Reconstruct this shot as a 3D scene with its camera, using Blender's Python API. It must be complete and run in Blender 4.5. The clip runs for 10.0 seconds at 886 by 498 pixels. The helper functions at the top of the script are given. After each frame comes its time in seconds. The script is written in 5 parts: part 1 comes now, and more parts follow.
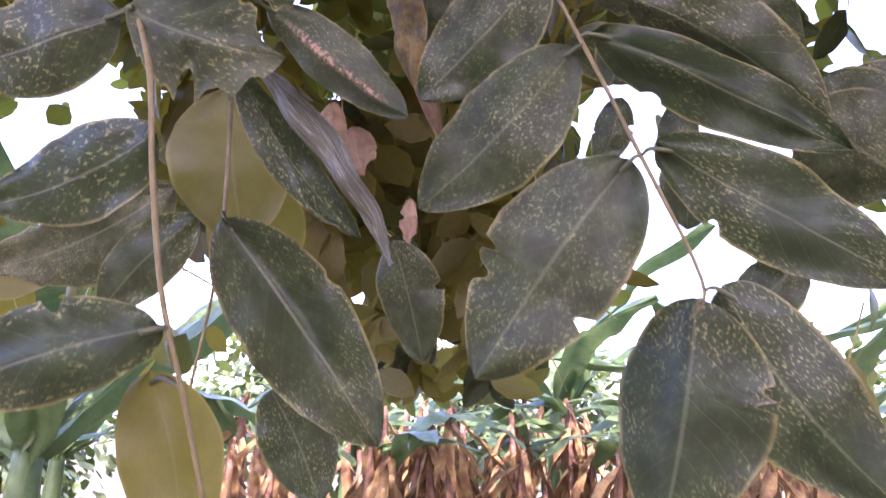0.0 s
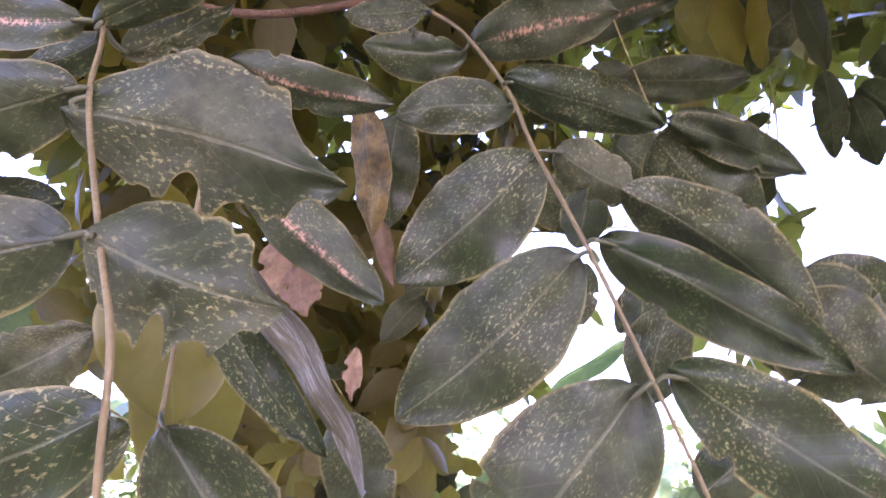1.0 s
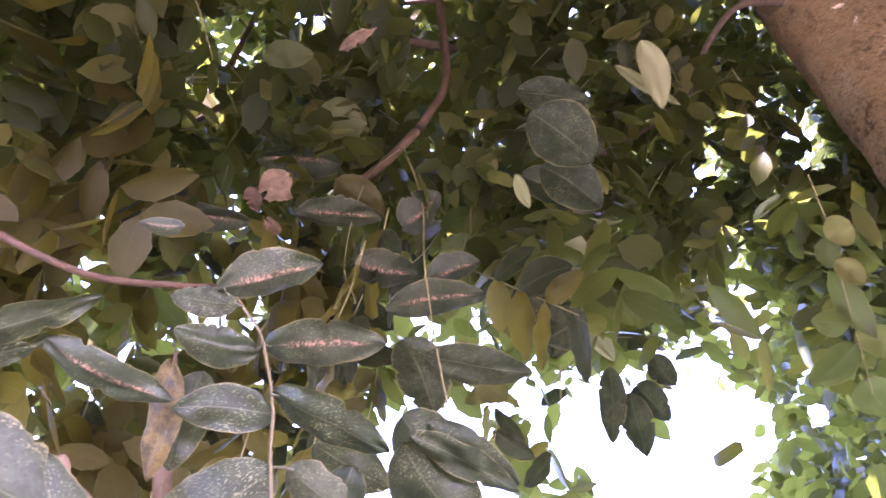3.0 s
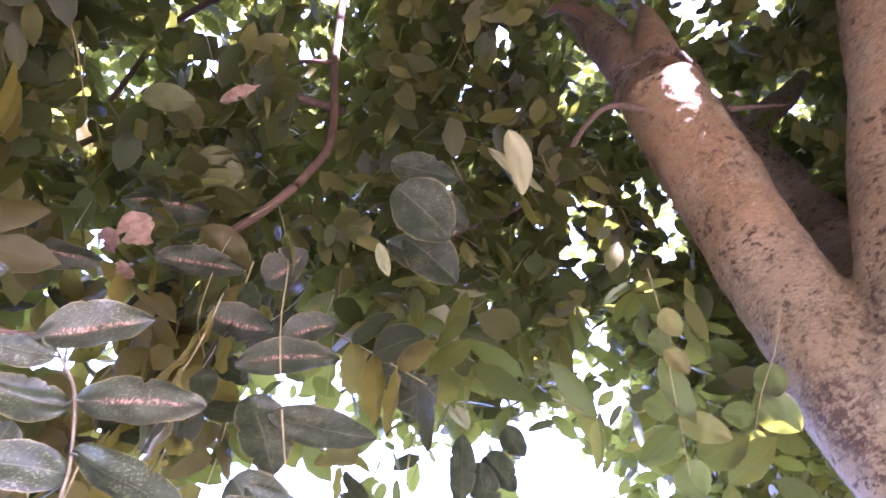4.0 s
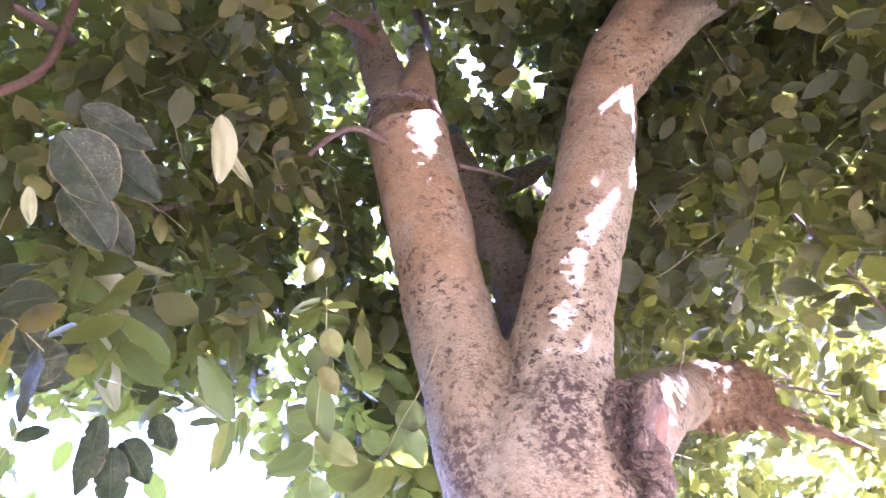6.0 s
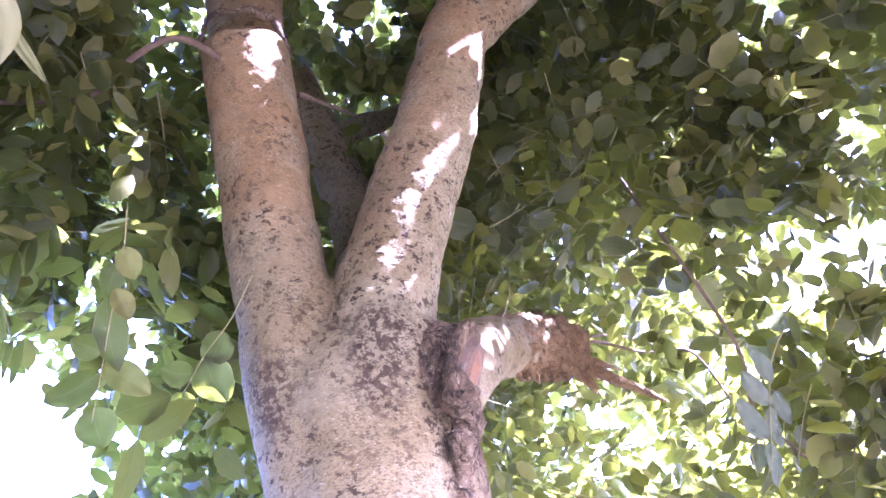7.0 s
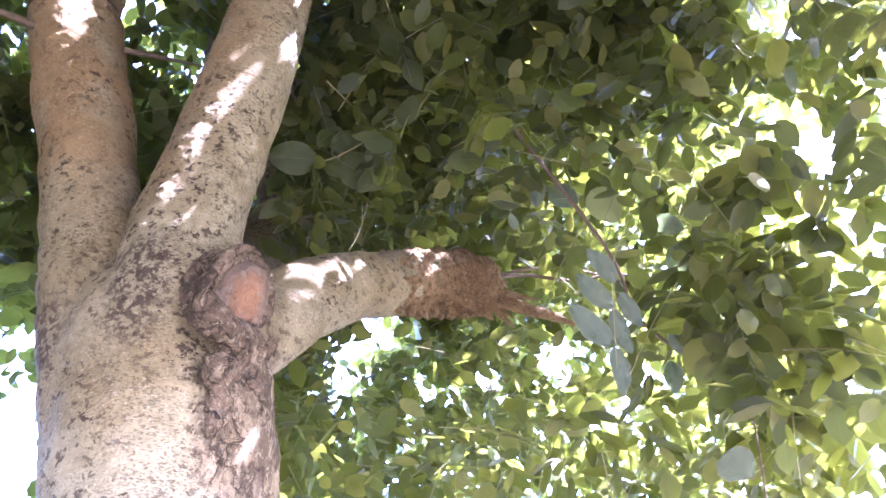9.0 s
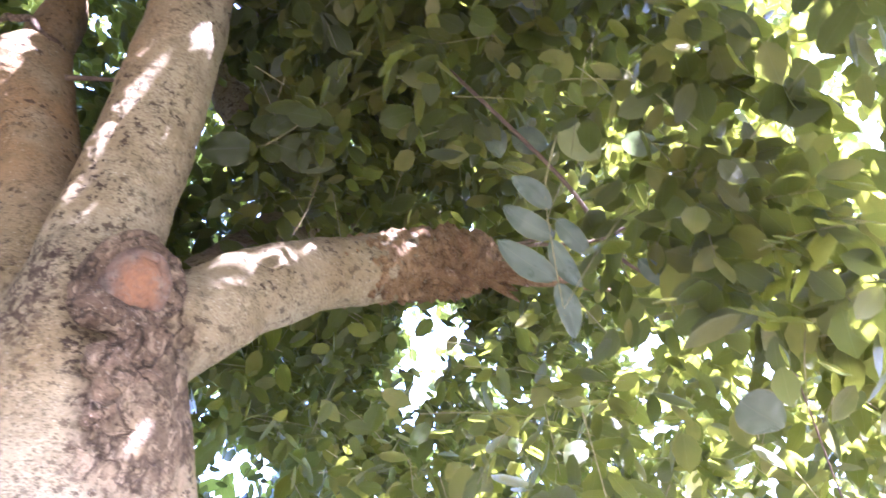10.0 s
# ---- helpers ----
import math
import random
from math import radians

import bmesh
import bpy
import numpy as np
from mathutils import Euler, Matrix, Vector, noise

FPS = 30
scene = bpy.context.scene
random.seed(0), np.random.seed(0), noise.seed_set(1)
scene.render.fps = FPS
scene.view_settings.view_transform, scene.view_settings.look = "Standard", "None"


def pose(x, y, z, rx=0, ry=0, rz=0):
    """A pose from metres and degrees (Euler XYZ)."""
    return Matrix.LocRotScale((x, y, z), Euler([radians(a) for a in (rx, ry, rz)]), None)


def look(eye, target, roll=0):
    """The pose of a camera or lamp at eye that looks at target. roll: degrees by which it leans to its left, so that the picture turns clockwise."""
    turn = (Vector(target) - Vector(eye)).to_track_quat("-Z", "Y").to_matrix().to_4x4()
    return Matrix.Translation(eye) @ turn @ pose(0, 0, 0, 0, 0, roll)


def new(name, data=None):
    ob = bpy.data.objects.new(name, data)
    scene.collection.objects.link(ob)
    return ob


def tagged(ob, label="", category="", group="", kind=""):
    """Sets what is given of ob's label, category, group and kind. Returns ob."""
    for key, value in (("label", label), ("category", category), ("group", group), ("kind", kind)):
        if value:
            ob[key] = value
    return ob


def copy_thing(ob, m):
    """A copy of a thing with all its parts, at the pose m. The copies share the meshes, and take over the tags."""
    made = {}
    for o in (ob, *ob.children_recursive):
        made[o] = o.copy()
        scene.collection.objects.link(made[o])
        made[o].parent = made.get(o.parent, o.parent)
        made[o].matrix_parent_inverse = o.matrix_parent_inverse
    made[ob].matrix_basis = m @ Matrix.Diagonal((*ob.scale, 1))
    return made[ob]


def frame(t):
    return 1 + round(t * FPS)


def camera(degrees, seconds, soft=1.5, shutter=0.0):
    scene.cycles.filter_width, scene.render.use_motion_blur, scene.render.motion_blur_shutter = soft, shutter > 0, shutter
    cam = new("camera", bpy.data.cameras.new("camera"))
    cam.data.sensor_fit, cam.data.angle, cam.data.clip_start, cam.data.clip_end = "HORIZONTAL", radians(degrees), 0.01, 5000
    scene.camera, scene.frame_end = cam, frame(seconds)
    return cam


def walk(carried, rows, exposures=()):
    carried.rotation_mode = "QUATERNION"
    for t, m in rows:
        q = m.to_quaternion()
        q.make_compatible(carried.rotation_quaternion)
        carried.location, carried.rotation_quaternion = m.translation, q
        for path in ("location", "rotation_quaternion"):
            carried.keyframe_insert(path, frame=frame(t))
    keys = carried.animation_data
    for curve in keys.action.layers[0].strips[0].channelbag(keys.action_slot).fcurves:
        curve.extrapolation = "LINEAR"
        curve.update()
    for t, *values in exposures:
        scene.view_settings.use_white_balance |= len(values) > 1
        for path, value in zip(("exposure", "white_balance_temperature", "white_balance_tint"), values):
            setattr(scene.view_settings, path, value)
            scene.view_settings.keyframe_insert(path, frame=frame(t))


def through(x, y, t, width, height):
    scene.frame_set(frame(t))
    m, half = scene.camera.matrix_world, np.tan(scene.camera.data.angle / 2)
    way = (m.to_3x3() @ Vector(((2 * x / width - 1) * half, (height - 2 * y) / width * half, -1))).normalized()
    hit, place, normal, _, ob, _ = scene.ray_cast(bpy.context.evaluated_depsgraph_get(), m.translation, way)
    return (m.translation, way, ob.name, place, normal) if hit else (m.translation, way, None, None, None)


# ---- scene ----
cam = camera(65.6, 10.0, shutter=0.25)
PATH = [
    (0, (0.04, 0.108, 1.582), (-0.023, 2.039, 2.1), 0.5),
    (0.5, (0.024, 0.126, 1.607), (-0.006, 2.012, 2.274), 0.2),
    (1, (0.018, 0.125, 1.623), (0.175, 1.95, 2.426), 1.6),
    (1.5, (0.013, 0.102, 1.625), (0.233, 1.85, 2.572), 6.0),
    (2, (0.02, 0.088, 1.627), (0.222, 1.765, 2.698), 7.8),
    (2.5, (0.029, 0.064, 1.637), (0.368, 1.63, 2.834), 9.1),
    (2.7, (0.034, 0.043, 1.633), (0.405, 1.552, 2.892), 8.3),
    (3.8, (0.059, -0.016, 1.632), (0.713, 1.272, 3.015), 4.2),
    (4, (0.063, -0.022, 1.629), (0.732, 1.193, 3.07), 4.0),
    (4.5, (0.07, -0.048, 1.639), (0.828, 0.969, 3.185), 2.4),
    (5, (0.093, -0.066, 1.638), (0.965, 0.771, 3.232), 0.9),
    (5.2, (0.109, -0.077, 1.636), (1.084, 0.718, 3.191), 0.1),
    (6.3, (0.153, -0.109, 1.625), (1.38, 0.555, 3.058), -1.6),
    (6.5, (0.164, -0.112, 1.629), (1.481, 0.425, 3.035), -3.1),
    (7, (0.21, -0.119, 1.623), (1.607, 0.318, 2.986), -8.2),
    (7.5, (0.214, -0.241, 1.579), (1.542, 0.319, 2.966), -4.0),
    (8, (0.251, -0.358, 1.542), (1.623, 0.189, 2.89), -4.6),
    (8.5, (0.422, -0.428, 1.474), (1.745, 0.128, 2.866), -3.4),
    (9, (0.555, -0.512, 1.534), (1.83, 0.214, 2.893), -6.3),
    (9.5, (0.698, -0.59, 1.531), (1.731, 0.315, 2.985), -3.7),
    (10, (0.91, -0.64, 1.508), (1.883, 0.319, 2.968), -4.7),
]
walk(cam, [(t, look(eye, target, roll)) for t, eye, target, roll in PATH], exposures=((0, 3.7, 5750, 54), (1.5, 4.4, 5600, 58), (2.7, 4.95, 5450, 63), (4, 5.45, 5250, 71), (5.5, 6.05, 5100, 70), (6.6, 6.0, 4850, 62), (7.1, 5.66, 4750, 60), (8, 5.55, 4730, 51), (10, 5.27, 4960, 43)))

# ---- light ----
SUN_AZ, SUN_EL = 170.0, 44.0
world = bpy.data.worlds.new("world")
scene.world = world
world.use_nodes = True
wn = world.node_tree.nodes
sky = wn.new("ShaderNodeTexSky")
sky.sky_type, sky.sun_disc = "NISHITA", False
sky.sun_elevation, sky.sun_rotation = radians(SUN_EL), radians(SUN_AZ)
sky.dust_density = 3.0
wn["Background"].inputs["Strength"].default_value = 0.15
world.node_tree.links.new(sky.outputs[0], wn["Background"].inputs[0])
SUN = Vector((math.sin(radians(SUN_AZ)) * math.cos(radians(SUN_EL)), math.cos(radians(SUN_AZ)) * math.cos(radians(SUN_EL)), math.sin(radians(SUN_EL))))
lamp = bpy.data.lights.new("sun", "SUN")
lamp.energy, lamp.angle, lamp.color = 3.1, radians(0.5), (1.0, 0.95, 0.86)
sun = new("sun", lamp)
sun.matrix_world = look(SUN * 30, (0, 0, 0))


# ---- materials ----
class Nodes:
    """A short way to write node trees."""

    def __init__(self, name):
        self.mat = bpy.data.materials.new(name)
        self.mat.use_nodes = True
        self.tree = self.mat.node_tree
        self.tree.nodes.clear()

    def add(self, kind, inputs=None, operation="", data_type="", feature="", interpolation_type=""):
        node = self.tree.nodes.new("ShaderNode" + kind)
        if operation:
            node.operation = operation
        if data_type:
            node.data_type = data_type
        if feature:
            node.feature = feature
        if interpolation_type:
            node.interpolation_type = interpolation_type
        for key, value in (inputs or {}).items():
            if isinstance(value, bpy.types.NodeSocket):
                self.tree.links.new(value, node.inputs[key])
            else:
                node.inputs[key].default_value = value
        return node

    def math(self, op, a, b=0.0, c=0.0):
        return self.add("Math", {0: a, 1: b, 2: c}, operation=op).outputs[0]

    def ramp(self, fac, low, high):
        return self.add("MapRange", {0: fac, 1: low, 2: high}, interpolation_type="SMOOTHSTEP").outputs[0]

    def noise(self, vector, scale, detail=3.0, rough=0.55):
        return self.add("TexNoise", {"Vector": vector, "Scale": scale, "Detail": detail, "Roughness": rough}).outputs[0]

    def mix(self, fac, a, b):
        node = self.add("Mix", data_type="RGBA")
        for socket, value in ((node.inputs[0], fac), (node.inputs[6], a), (node.inputs[7], b)):
            if isinstance(value, bpy.types.NodeSocket):
                self.tree.links.new(value, socket)
            else:
                socket.default_value = (*value, 1.0) if isinstance(value, tuple) else value
        return node.outputs[2]

    def stretch(self, vector, x, y, z):
        return self.add("VectorMath", {0: vector, 1: (x, y, z)}, operation="MULTIPLY").outputs[0]

    def finish(self, shader):
        out = self.add("OutputMaterial")
        self.tree.links.new(shader, out.inputs[0])
        return self.mat


def leaf_material(name, dark, light, glow, through=0.3, dust=0.35, specks=0.6, scar=0.0, rough=0.5, veins=True, vein=(0.20, 0.20, 0.12), old=0.0, mottle=0.0, shine=0.45):
    """A leaf blade: uv.x runs from base to tip, uv.y across."""
    n = Nodes(name)
    uv = n.add("SeparateXYZ", {0: n.add("UVMap").outputs[0]})
    u, v = uv.outputs[0], uv.outputs[1]
    place = n.add("TexCoord").outputs["Object"]
    side = n.math("ABSOLUTE", n.math("SUBTRACT", v, 0.5))
    chance = n.math("FRACT", n.math("ADD", n.add("ObjectInfo").outputs["Random"], n.add("NewGeometry").outputs["Random Per Island"]))
    shift = n.add("CombineXYZ", {0: n.math("MULTIPLY", chance, 7.0), 1: n.math("MULTIPLY", chance, 3.0), 2: chance}).outputs[0]
    spot = n.add("VectorMath", {0: place, 1: shift}, operation="ADD").outputs[0]
    color = n.mix(n.ramp(chance, 0.3, 1.0), dark, light)
    color = n.mix(n.math("MULTIPLY", n.noise(spot, 45.0, 4.0), 0.4), color, light)
    if old:
        color = n.mix(n.math("MULTIPLY", n.ramp(chance, 1.0 - old, 1.0), 0.85), color, (0.18, 0.16, 0.045))
    color = n.mix(n.math("MULTIPLY", n.ramp(n.noise(spot, 17.0, 3.0), 0.42, 0.66), 0.5), color, dark)
    grey = n.ramp(n.noise(spot, 24.0, 5.0, 0.65), 0.35, 0.75)
    color = n.mix(n.math("MULTIPLY", grey, dust), color, (0.25, 0.23, 0.15))
    if mottle:
        cloud = n.ramp(n.noise(spot, 120.0, 6.0, 0.75), 0.36, 0.62)
        color = n.mix(n.math("MULTIPLY", n.math("SUBTRACT", 1.0, cloud), mottle), color, (0.012, 0.014, 0.008))
    height = n.noise(spot, 260.0, 3.0)
    if veins:
        slant = n.math("FRACT", n.math("MULTIPLY", n.math("SUBTRACT", u, n.math("MULTIPLY", side, 0.55)), 9.0))
        rib = n.ramp(n.math("ABSOLUTE", n.math("SUBTRACT", slant, 0.5)), 0.06, 0.0)
        mid = n.ramp(side, 0.022, 0.006)
        rim = n.math("MULTIPLY", n.ramp(side, 0.455, 0.495), n.ramp(n.noise(spot, 60.0), 0.3, 0.6))
        color = n.mix(n.math("MULTIPLY", rib, 0.05), color, vein)
        color = n.mix(n.math("MULTIPLY", mid, 0.2), color, vein)
        color = n.mix(n.math("MULTIPLY", rim, 0.5), color, (0.24, 0.20, 0.08))
        height = n.math("ADD", n.math("MULTIPLY", height, 0.5), n.math("MULTIPLY", n.math("ADD", n.math("MULTIPLY", rib, 0.3), mid), -0.5))
    if specks:
        fine = n.noise(n.stretch(spot, 0.55, 1.0, 1.0), 1150.0, 3.0, 0.65)
        patch = n.math("MAXIMUM", n.ramp(n.noise(spot, 30.0, 4.0, 0.65), 0.38, 0.66), n.math("MULTIPLY", n.ramp(side, 0.30, 0.48), n.ramp(n.noise(spot, 26.0, 3.0), 0.4, 0.6)))
        fleck = n.math("MULTIPLY", n.ramp(fine, 0.555, 0.635), patch)
        color = n.mix(n.math("MULTIPLY", fleck, specks * 0.72), color, (0.25, 0.235, 0.10))
        big = n.ramp(n.noise(n.stretch(spot, 0.4, 1.0, 1.0), 300.0, 2.0, 0.7), 0.74, 0.80)
        color = n.mix(n.math("MULTIPLY", big, specks * 0.5), color, (0.44, 0.39, 0.24))
    if scar:
        streak = n.ramp(n.noise(n.stretch(n.add("UVMap").outputs[0], 14.0, 3.0, 1.0), 3.0, 4.0, 0.7), 0.45, 0.62)
        near = n.math("MULTIPLY", n.ramp(side, 0.11, 0.02), n.ramp(n.math("ABSOLUTE", n.math("SUBTRACT", u, 0.5)), 0.42, 0.25))
        color = n.mix(n.math("MULTIPLY", n.math("MULTIPLY", streak, near), scar), color, (0.44, 0.25, 0.175))
    bump = n.add("Bump", {"Height": height, "Strength": 0.35, "Distance": 0.0012}).outputs[0]
    gloss = n.math("ADD", rough - 0.12, n.math("MULTIPLY", grey, 0.3))
    face = n.add("BsdfPrincipled", {"Base Color": color, "Roughness": gloss, "Specular IOR Level": shine, "Normal": bump})
    back = n.add("BsdfTranslucent", {"Color": n.mix(0.35, glow, color)})
    both = n.add("MixShader", {0: through, 1: face.outputs[0], 2: back.outputs[0]})
    return n.finish(both.outputs[0])


def bark_material(name, pale, brown, dark, spots=0.75, crack=0.0, scale=1.0, warm=0.0, knot=None, stain=None):
    n = Nodes(name)
    brown_dark = tuple(0.35 * a + 0.65 * b for a, b in zip(brown, dark))
    place = n.add("TexCoord").outputs["Object"]
    color = n.mix(n.ramp(n.noise(place, 5.0 * scale, 5.0, 0.6), 0.35, 0.7), pale, brown)
    color = n.mix(n.math("MULTIPLY", n.noise(place, 60.0 * scale, 5.0, 0.7), 0.6), color, brown)
    if warm:
        spots_at = n.add("SeparateXYZ", {0: place})
        high = n.math("MULTIPLY", n.ramp(spots_at.outputs[2], 2.3, 2.62), n.ramp(spots_at.outputs[0], 1.02, 0.9))
        color = n.mix(n.math("MULTIPLY", n.math("MULTIPLY", high, n.ramp(n.noise(place, 9.0, 4.0), 0.25, 0.6)), warm), color, (0.27, 0.172, 0.08))
    color = n.mix(n.math("MULTIPLY", n.ramp(n.noise(n.stretch(place, 1.0, 1.0, 1.4), 24.0 * scale, 6.0, 0.7), 0.45, 0.66), 0.5), color, tuple(0.75 * v for v in brown))
    flat = n.stretch(place, 1.0, 1.0, 1.35)
    lent = n.ramp(n.noise(flat, 54.0 * scale, 5.0, 0.72), 0.55, 0.592)
    zone = n.ramp(n.noise(place, 7.0 * scale, 3.0), 0.30, 0.62)
    mark = n.math("MULTIPLY", lent, zone)
    color = n.mix(n.math("MULTIPLY", mark, spots), color, dark)
    small = n.math("MULTIPLY", n.ramp(n.noise(n.stretch(place, 1.0, 1.0, 2.2), 170.0 * scale, 3.0, 0.6), 0.50, 0.60), n.ramp(n.noise(place, 13.0 * scale, 3.0), 0.25, 0.6))
    color = n.mix(n.math("MULTIPLY", small, spots * 0.7), color, brown_dark)
    pale_fleck = n.ramp(n.noise(n.stretch(place, 1.0, 1.0, 2.0), 150.0 * scale, 3.0), 0.60, 0.70)
    color = n.mix(n.math("MULTIPLY", pale_fleck, 0.4), color, (0.47, 0.43, 0.34))
    height = n.math("ADD", n.noise(place, 110.0 * scale, 5.0, 0.7), n.math("MULTIPLY", mark, -0.8))
    height = n.math("ADD", height, n.math("MULTIPLY", n.noise(n.stretch(place, 1.0, 1.0, 4.0), 30.0 * scale, 3.0), 0.8))
    height = n.math("SUBTRACT", height, n.math("MULTIPLY", small, 0.5))
    if stain:
        blot = n.ramp(n.noise(n.stretch(place, 1.0, 1.0, 1.1), 80.0, 5.0, 0.68), 0.47, 0.53)
        for spot, wide, much in stain:
            apart = n.stretch(n.add("VectorMath", {0: place, 1: spot}, operation="SUBTRACT").outputs[0], 1.0, 1.0, 0.6)
            reach = n.math("ADD", n.add("VectorMath", {0: apart}, operation="LENGTH").outputs[1], n.math("MULTIPLY", n.math("SUBTRACT", n.noise(place, 24.0, 4.0, 0.7), 0.5), 0.08))
            color = n.mix(n.math("MULTIPLY", n.math("MULTIPLY", n.ramp(reach, wide, wide * 0.45), n.math("ADD", 0.25, n.math("MULTIPLY", blot, 0.75))), much), color, (0.062, 0.042, 0.032))
    if knot:
        apart = n.stretch(n.add("VectorMath", {0: place, 1: knot}, operation="SUBTRACT").outputs[0], 1.0, 1.0, 0.65)
        reach = n.math("ADD", n.add("VectorMath", {0: apart}, operation="LENGTH").outputs[1], n.math("MULTIPLY", n.math("SUBTRACT", n.noise(place, 16.0, 5.0, 0.65), 0.5), 0.07))
        rugged = n.ramp(reach, 0.108, 0.078)
        color = n.mix(n.math("MULTIPLY", rugged, 0.8), color, n.mix(n.ramp(n.noise(n.stretch(place, 1.0, 1.0, 0.5), 30.0, 6.0, 0.75), 0.36, 0.62), (0.25, 0.185, 0.115), (0.065, 0.043, 0.03)))
        crack = rugged
    if crack:
        bent = n.add("TexNoise", {"Vector": place, "Scale": 19.0, "Detail": 5.0}).outputs[1]
        bent = n.add("VectorMath", {0: n.stretch(place, 1.0, 1.0, 0.5), 1: n.stretch(bent, 0.05, 0.05, 0.05)}, operation="ADD").outputs[0]
        ridge = n.math("ABSOLUTE", n.math("SUBTRACT", n.noise(bent, 24.0 * scale, 3.0, 0.5), 0.5))
        rift = n.math("MULTIPLY", n.ramp(ridge, 0.035, 0.004), crack)
        thin = n.math("ABSOLUTE", n.math("SUBTRACT", n.noise(bent, 66.0 * scale, 3.0, 0.5), 0.5))
        split = n.math("MULTIPLY", n.ramp(thin, 0.035, 0.0), n.math("MULTIPLY", n.ramp(n.noise(place, 25.0), 0.4, 0.6), crack))
        flake = n.math("MULTIPLY", n.ramp(n.noise(bent, 48.0 * scale, 4.0, 0.7), 0.54, 0.64), crack)
        color = n.mix(n.math("MULTIPLY", flake, 0.7), color, (0.36, 0.28, 0.19))
        color = n.mix(n.math("MULTIPLY", rift, 0.75), color, dark)
        color = n.mix(n.math("MULTIPLY", split, 0.7), color, dark)
        height = n.math("ADD", height, n.math("ADD", n.math("MULTIPLY", rift, -3.0), n.math("MULTIPLY", flake, 0.9)))
        height = n.math("ADD", height, n.math("MULTIPLY", split, -1.4))
    bump = n.add("Bump", {"Height": height, "Strength": 0.7, "Distance": 0.004 if not crack else (0.0045 if knot else 0.008)}).outputs[0]
    return n.finish(n.add("BsdfPrincipled", {"Base Color": color, "Roughness": 0.88, "Specular IOR Level": 0.15, "Normal": bump}).outputs[0])


def plain_material(name, a, b, scale=30.0, rough=0.7, bump=0.3, through=0.0):
    n = Nodes(name)
    place = n.add("TexCoord").outputs["Object"]
    coarse = n.noise(place, scale, 5.0, 0.65)
    chance = n.add("ObjectInfo").outputs["Random"]
    color = n.mix(n.ramp(coarse, 0.3, 0.7), a, b)
    color = n.mix(n.math("MULTIPLY", chance, 0.35), color, b)
    normal = n.add("Bump", {"Height": n.noise(place, scale * 6.0, 4.0), "Strength": bump, "Distance": 0.3 / scale}).outputs[0]
    face = n.add("BsdfPrincipled", {"Base Color": color, "Roughness": rough, "Specular IOR Level": 0.3, "Normal": normal}).outputs[0]
    if through:
        back = n.add("BsdfTranslucent", {"Color": color}).outputs[0]
        face = n.add("MixShader", {0: through, 1: face, 2: back}).outputs[0]
    return n.finish(face)


def streaked_material(name, pale, dark):
    """The silvery underside of a rolled leaf, streaked along its length."""
    n = Nodes(name)
    lines = n.noise(n.stretch(n.add("UVMap").outputs[0], 2.0, 9.0, 1.0), 3.0, 5.0, 0.7)
    color = n.mix(n.ramp(lines, 0.47, 0.66), dark, pale)
    color = n.mix(n.math("MULTIPLY", n.noise(n.add("TexCoord").outputs["Object"], 90.0, 4.0), 0.4), color, dark)
    normal = n.add("Bump", {"Height": lines, "Strength": 0.5, "Distance": 0.002}).outputs[0]
    return n.finish(n.add("BsdfPrincipled", {"Base Color": color, "Roughness": 0.4, "Normal": normal}).outputs[0])


def cut_material():
    """Sawn wood: uv.x runs from the heart to the rim."""
    n = Nodes("weathered_cut_wood")
    uv = n.add("UVMap").outputs[0]
    place = n.add("TexCoord").outputs["Object"]
    r = n.math("ADD", n.add("SeparateXYZ", {0: uv}).outputs[0], n.math("MULTIPLY", n.math("SUBTRACT", n.noise(place, 38.0, 4.0), 0.5), 0.55))
    rings = n.math("SINE", n.math("MULTIPLY", r, 42.0))
    color = n.mix(n.ramp(r, 0.28, 0.92), (0.22, 0.105, 0.046), (0.115, 0.08, 0.058))
    color = n.mix(n.math("MULTIPLY", n.ramp(n.math("ABSOLUTE", n.math("SUBTRACT", r, 0.74)), 0.045, 0.0), 0.6), color, (0.09, 0.06, 0.045))
    color = n.mix(n.math("MULTIPLY", n.ramp(rings, 0.2, 1.0), 0.12), color, (0.12, 0.07, 0.05))
    color = n.mix(n.math("MULTIPLY", n.ramp(n.noise(place, 70.0, 6.0, 0.7), 0.45, 0.65), 0.5), color, (0.13, 0.075, 0.05))
    grey = n.ramp(n.noise(place, 34.0, 5.0, 0.65), 0.5, 0.64)
    color = n.mix(n.math("MULTIPLY", grey, 0.6), color, (0.19, 0.15, 0.115))
    turn = n.math("MULTIPLY", n.add("SeparateXYZ", {0: uv}).outputs[1], 26.0)
    check = n.math("ABSOLUTE", n.math("SINE", n.math("ADD", turn, n.math("MULTIPLY", n.noise(place, 55.0, 4.0), 7.0))))
    check = n.math("MULTIPLY", n.ramp(check, 0.16, 0.0), n.ramp(r, 0.2, 0.6))
    color = n.mix(n.math("MULTIPLY", check, 0.65), color, (0.04, 0.026, 0.02))
    rough = n.math("ADD", n.noise(place, 110.0, 5.0, 0.7), n.math("MULTIPLY", check, -0.8))
    normal = n.add("Bump", {"Height": n.math("ADD", rough, n.math("MULTIPLY", rings, 0.15)), "Strength": 0.8, "Distance": 0.004}).outputs[0]
    return n.finish(n.add("BsdfPrincipled", {"Base Color": color, "Roughness": 0.75, "Normal": normal}).outputs[0])


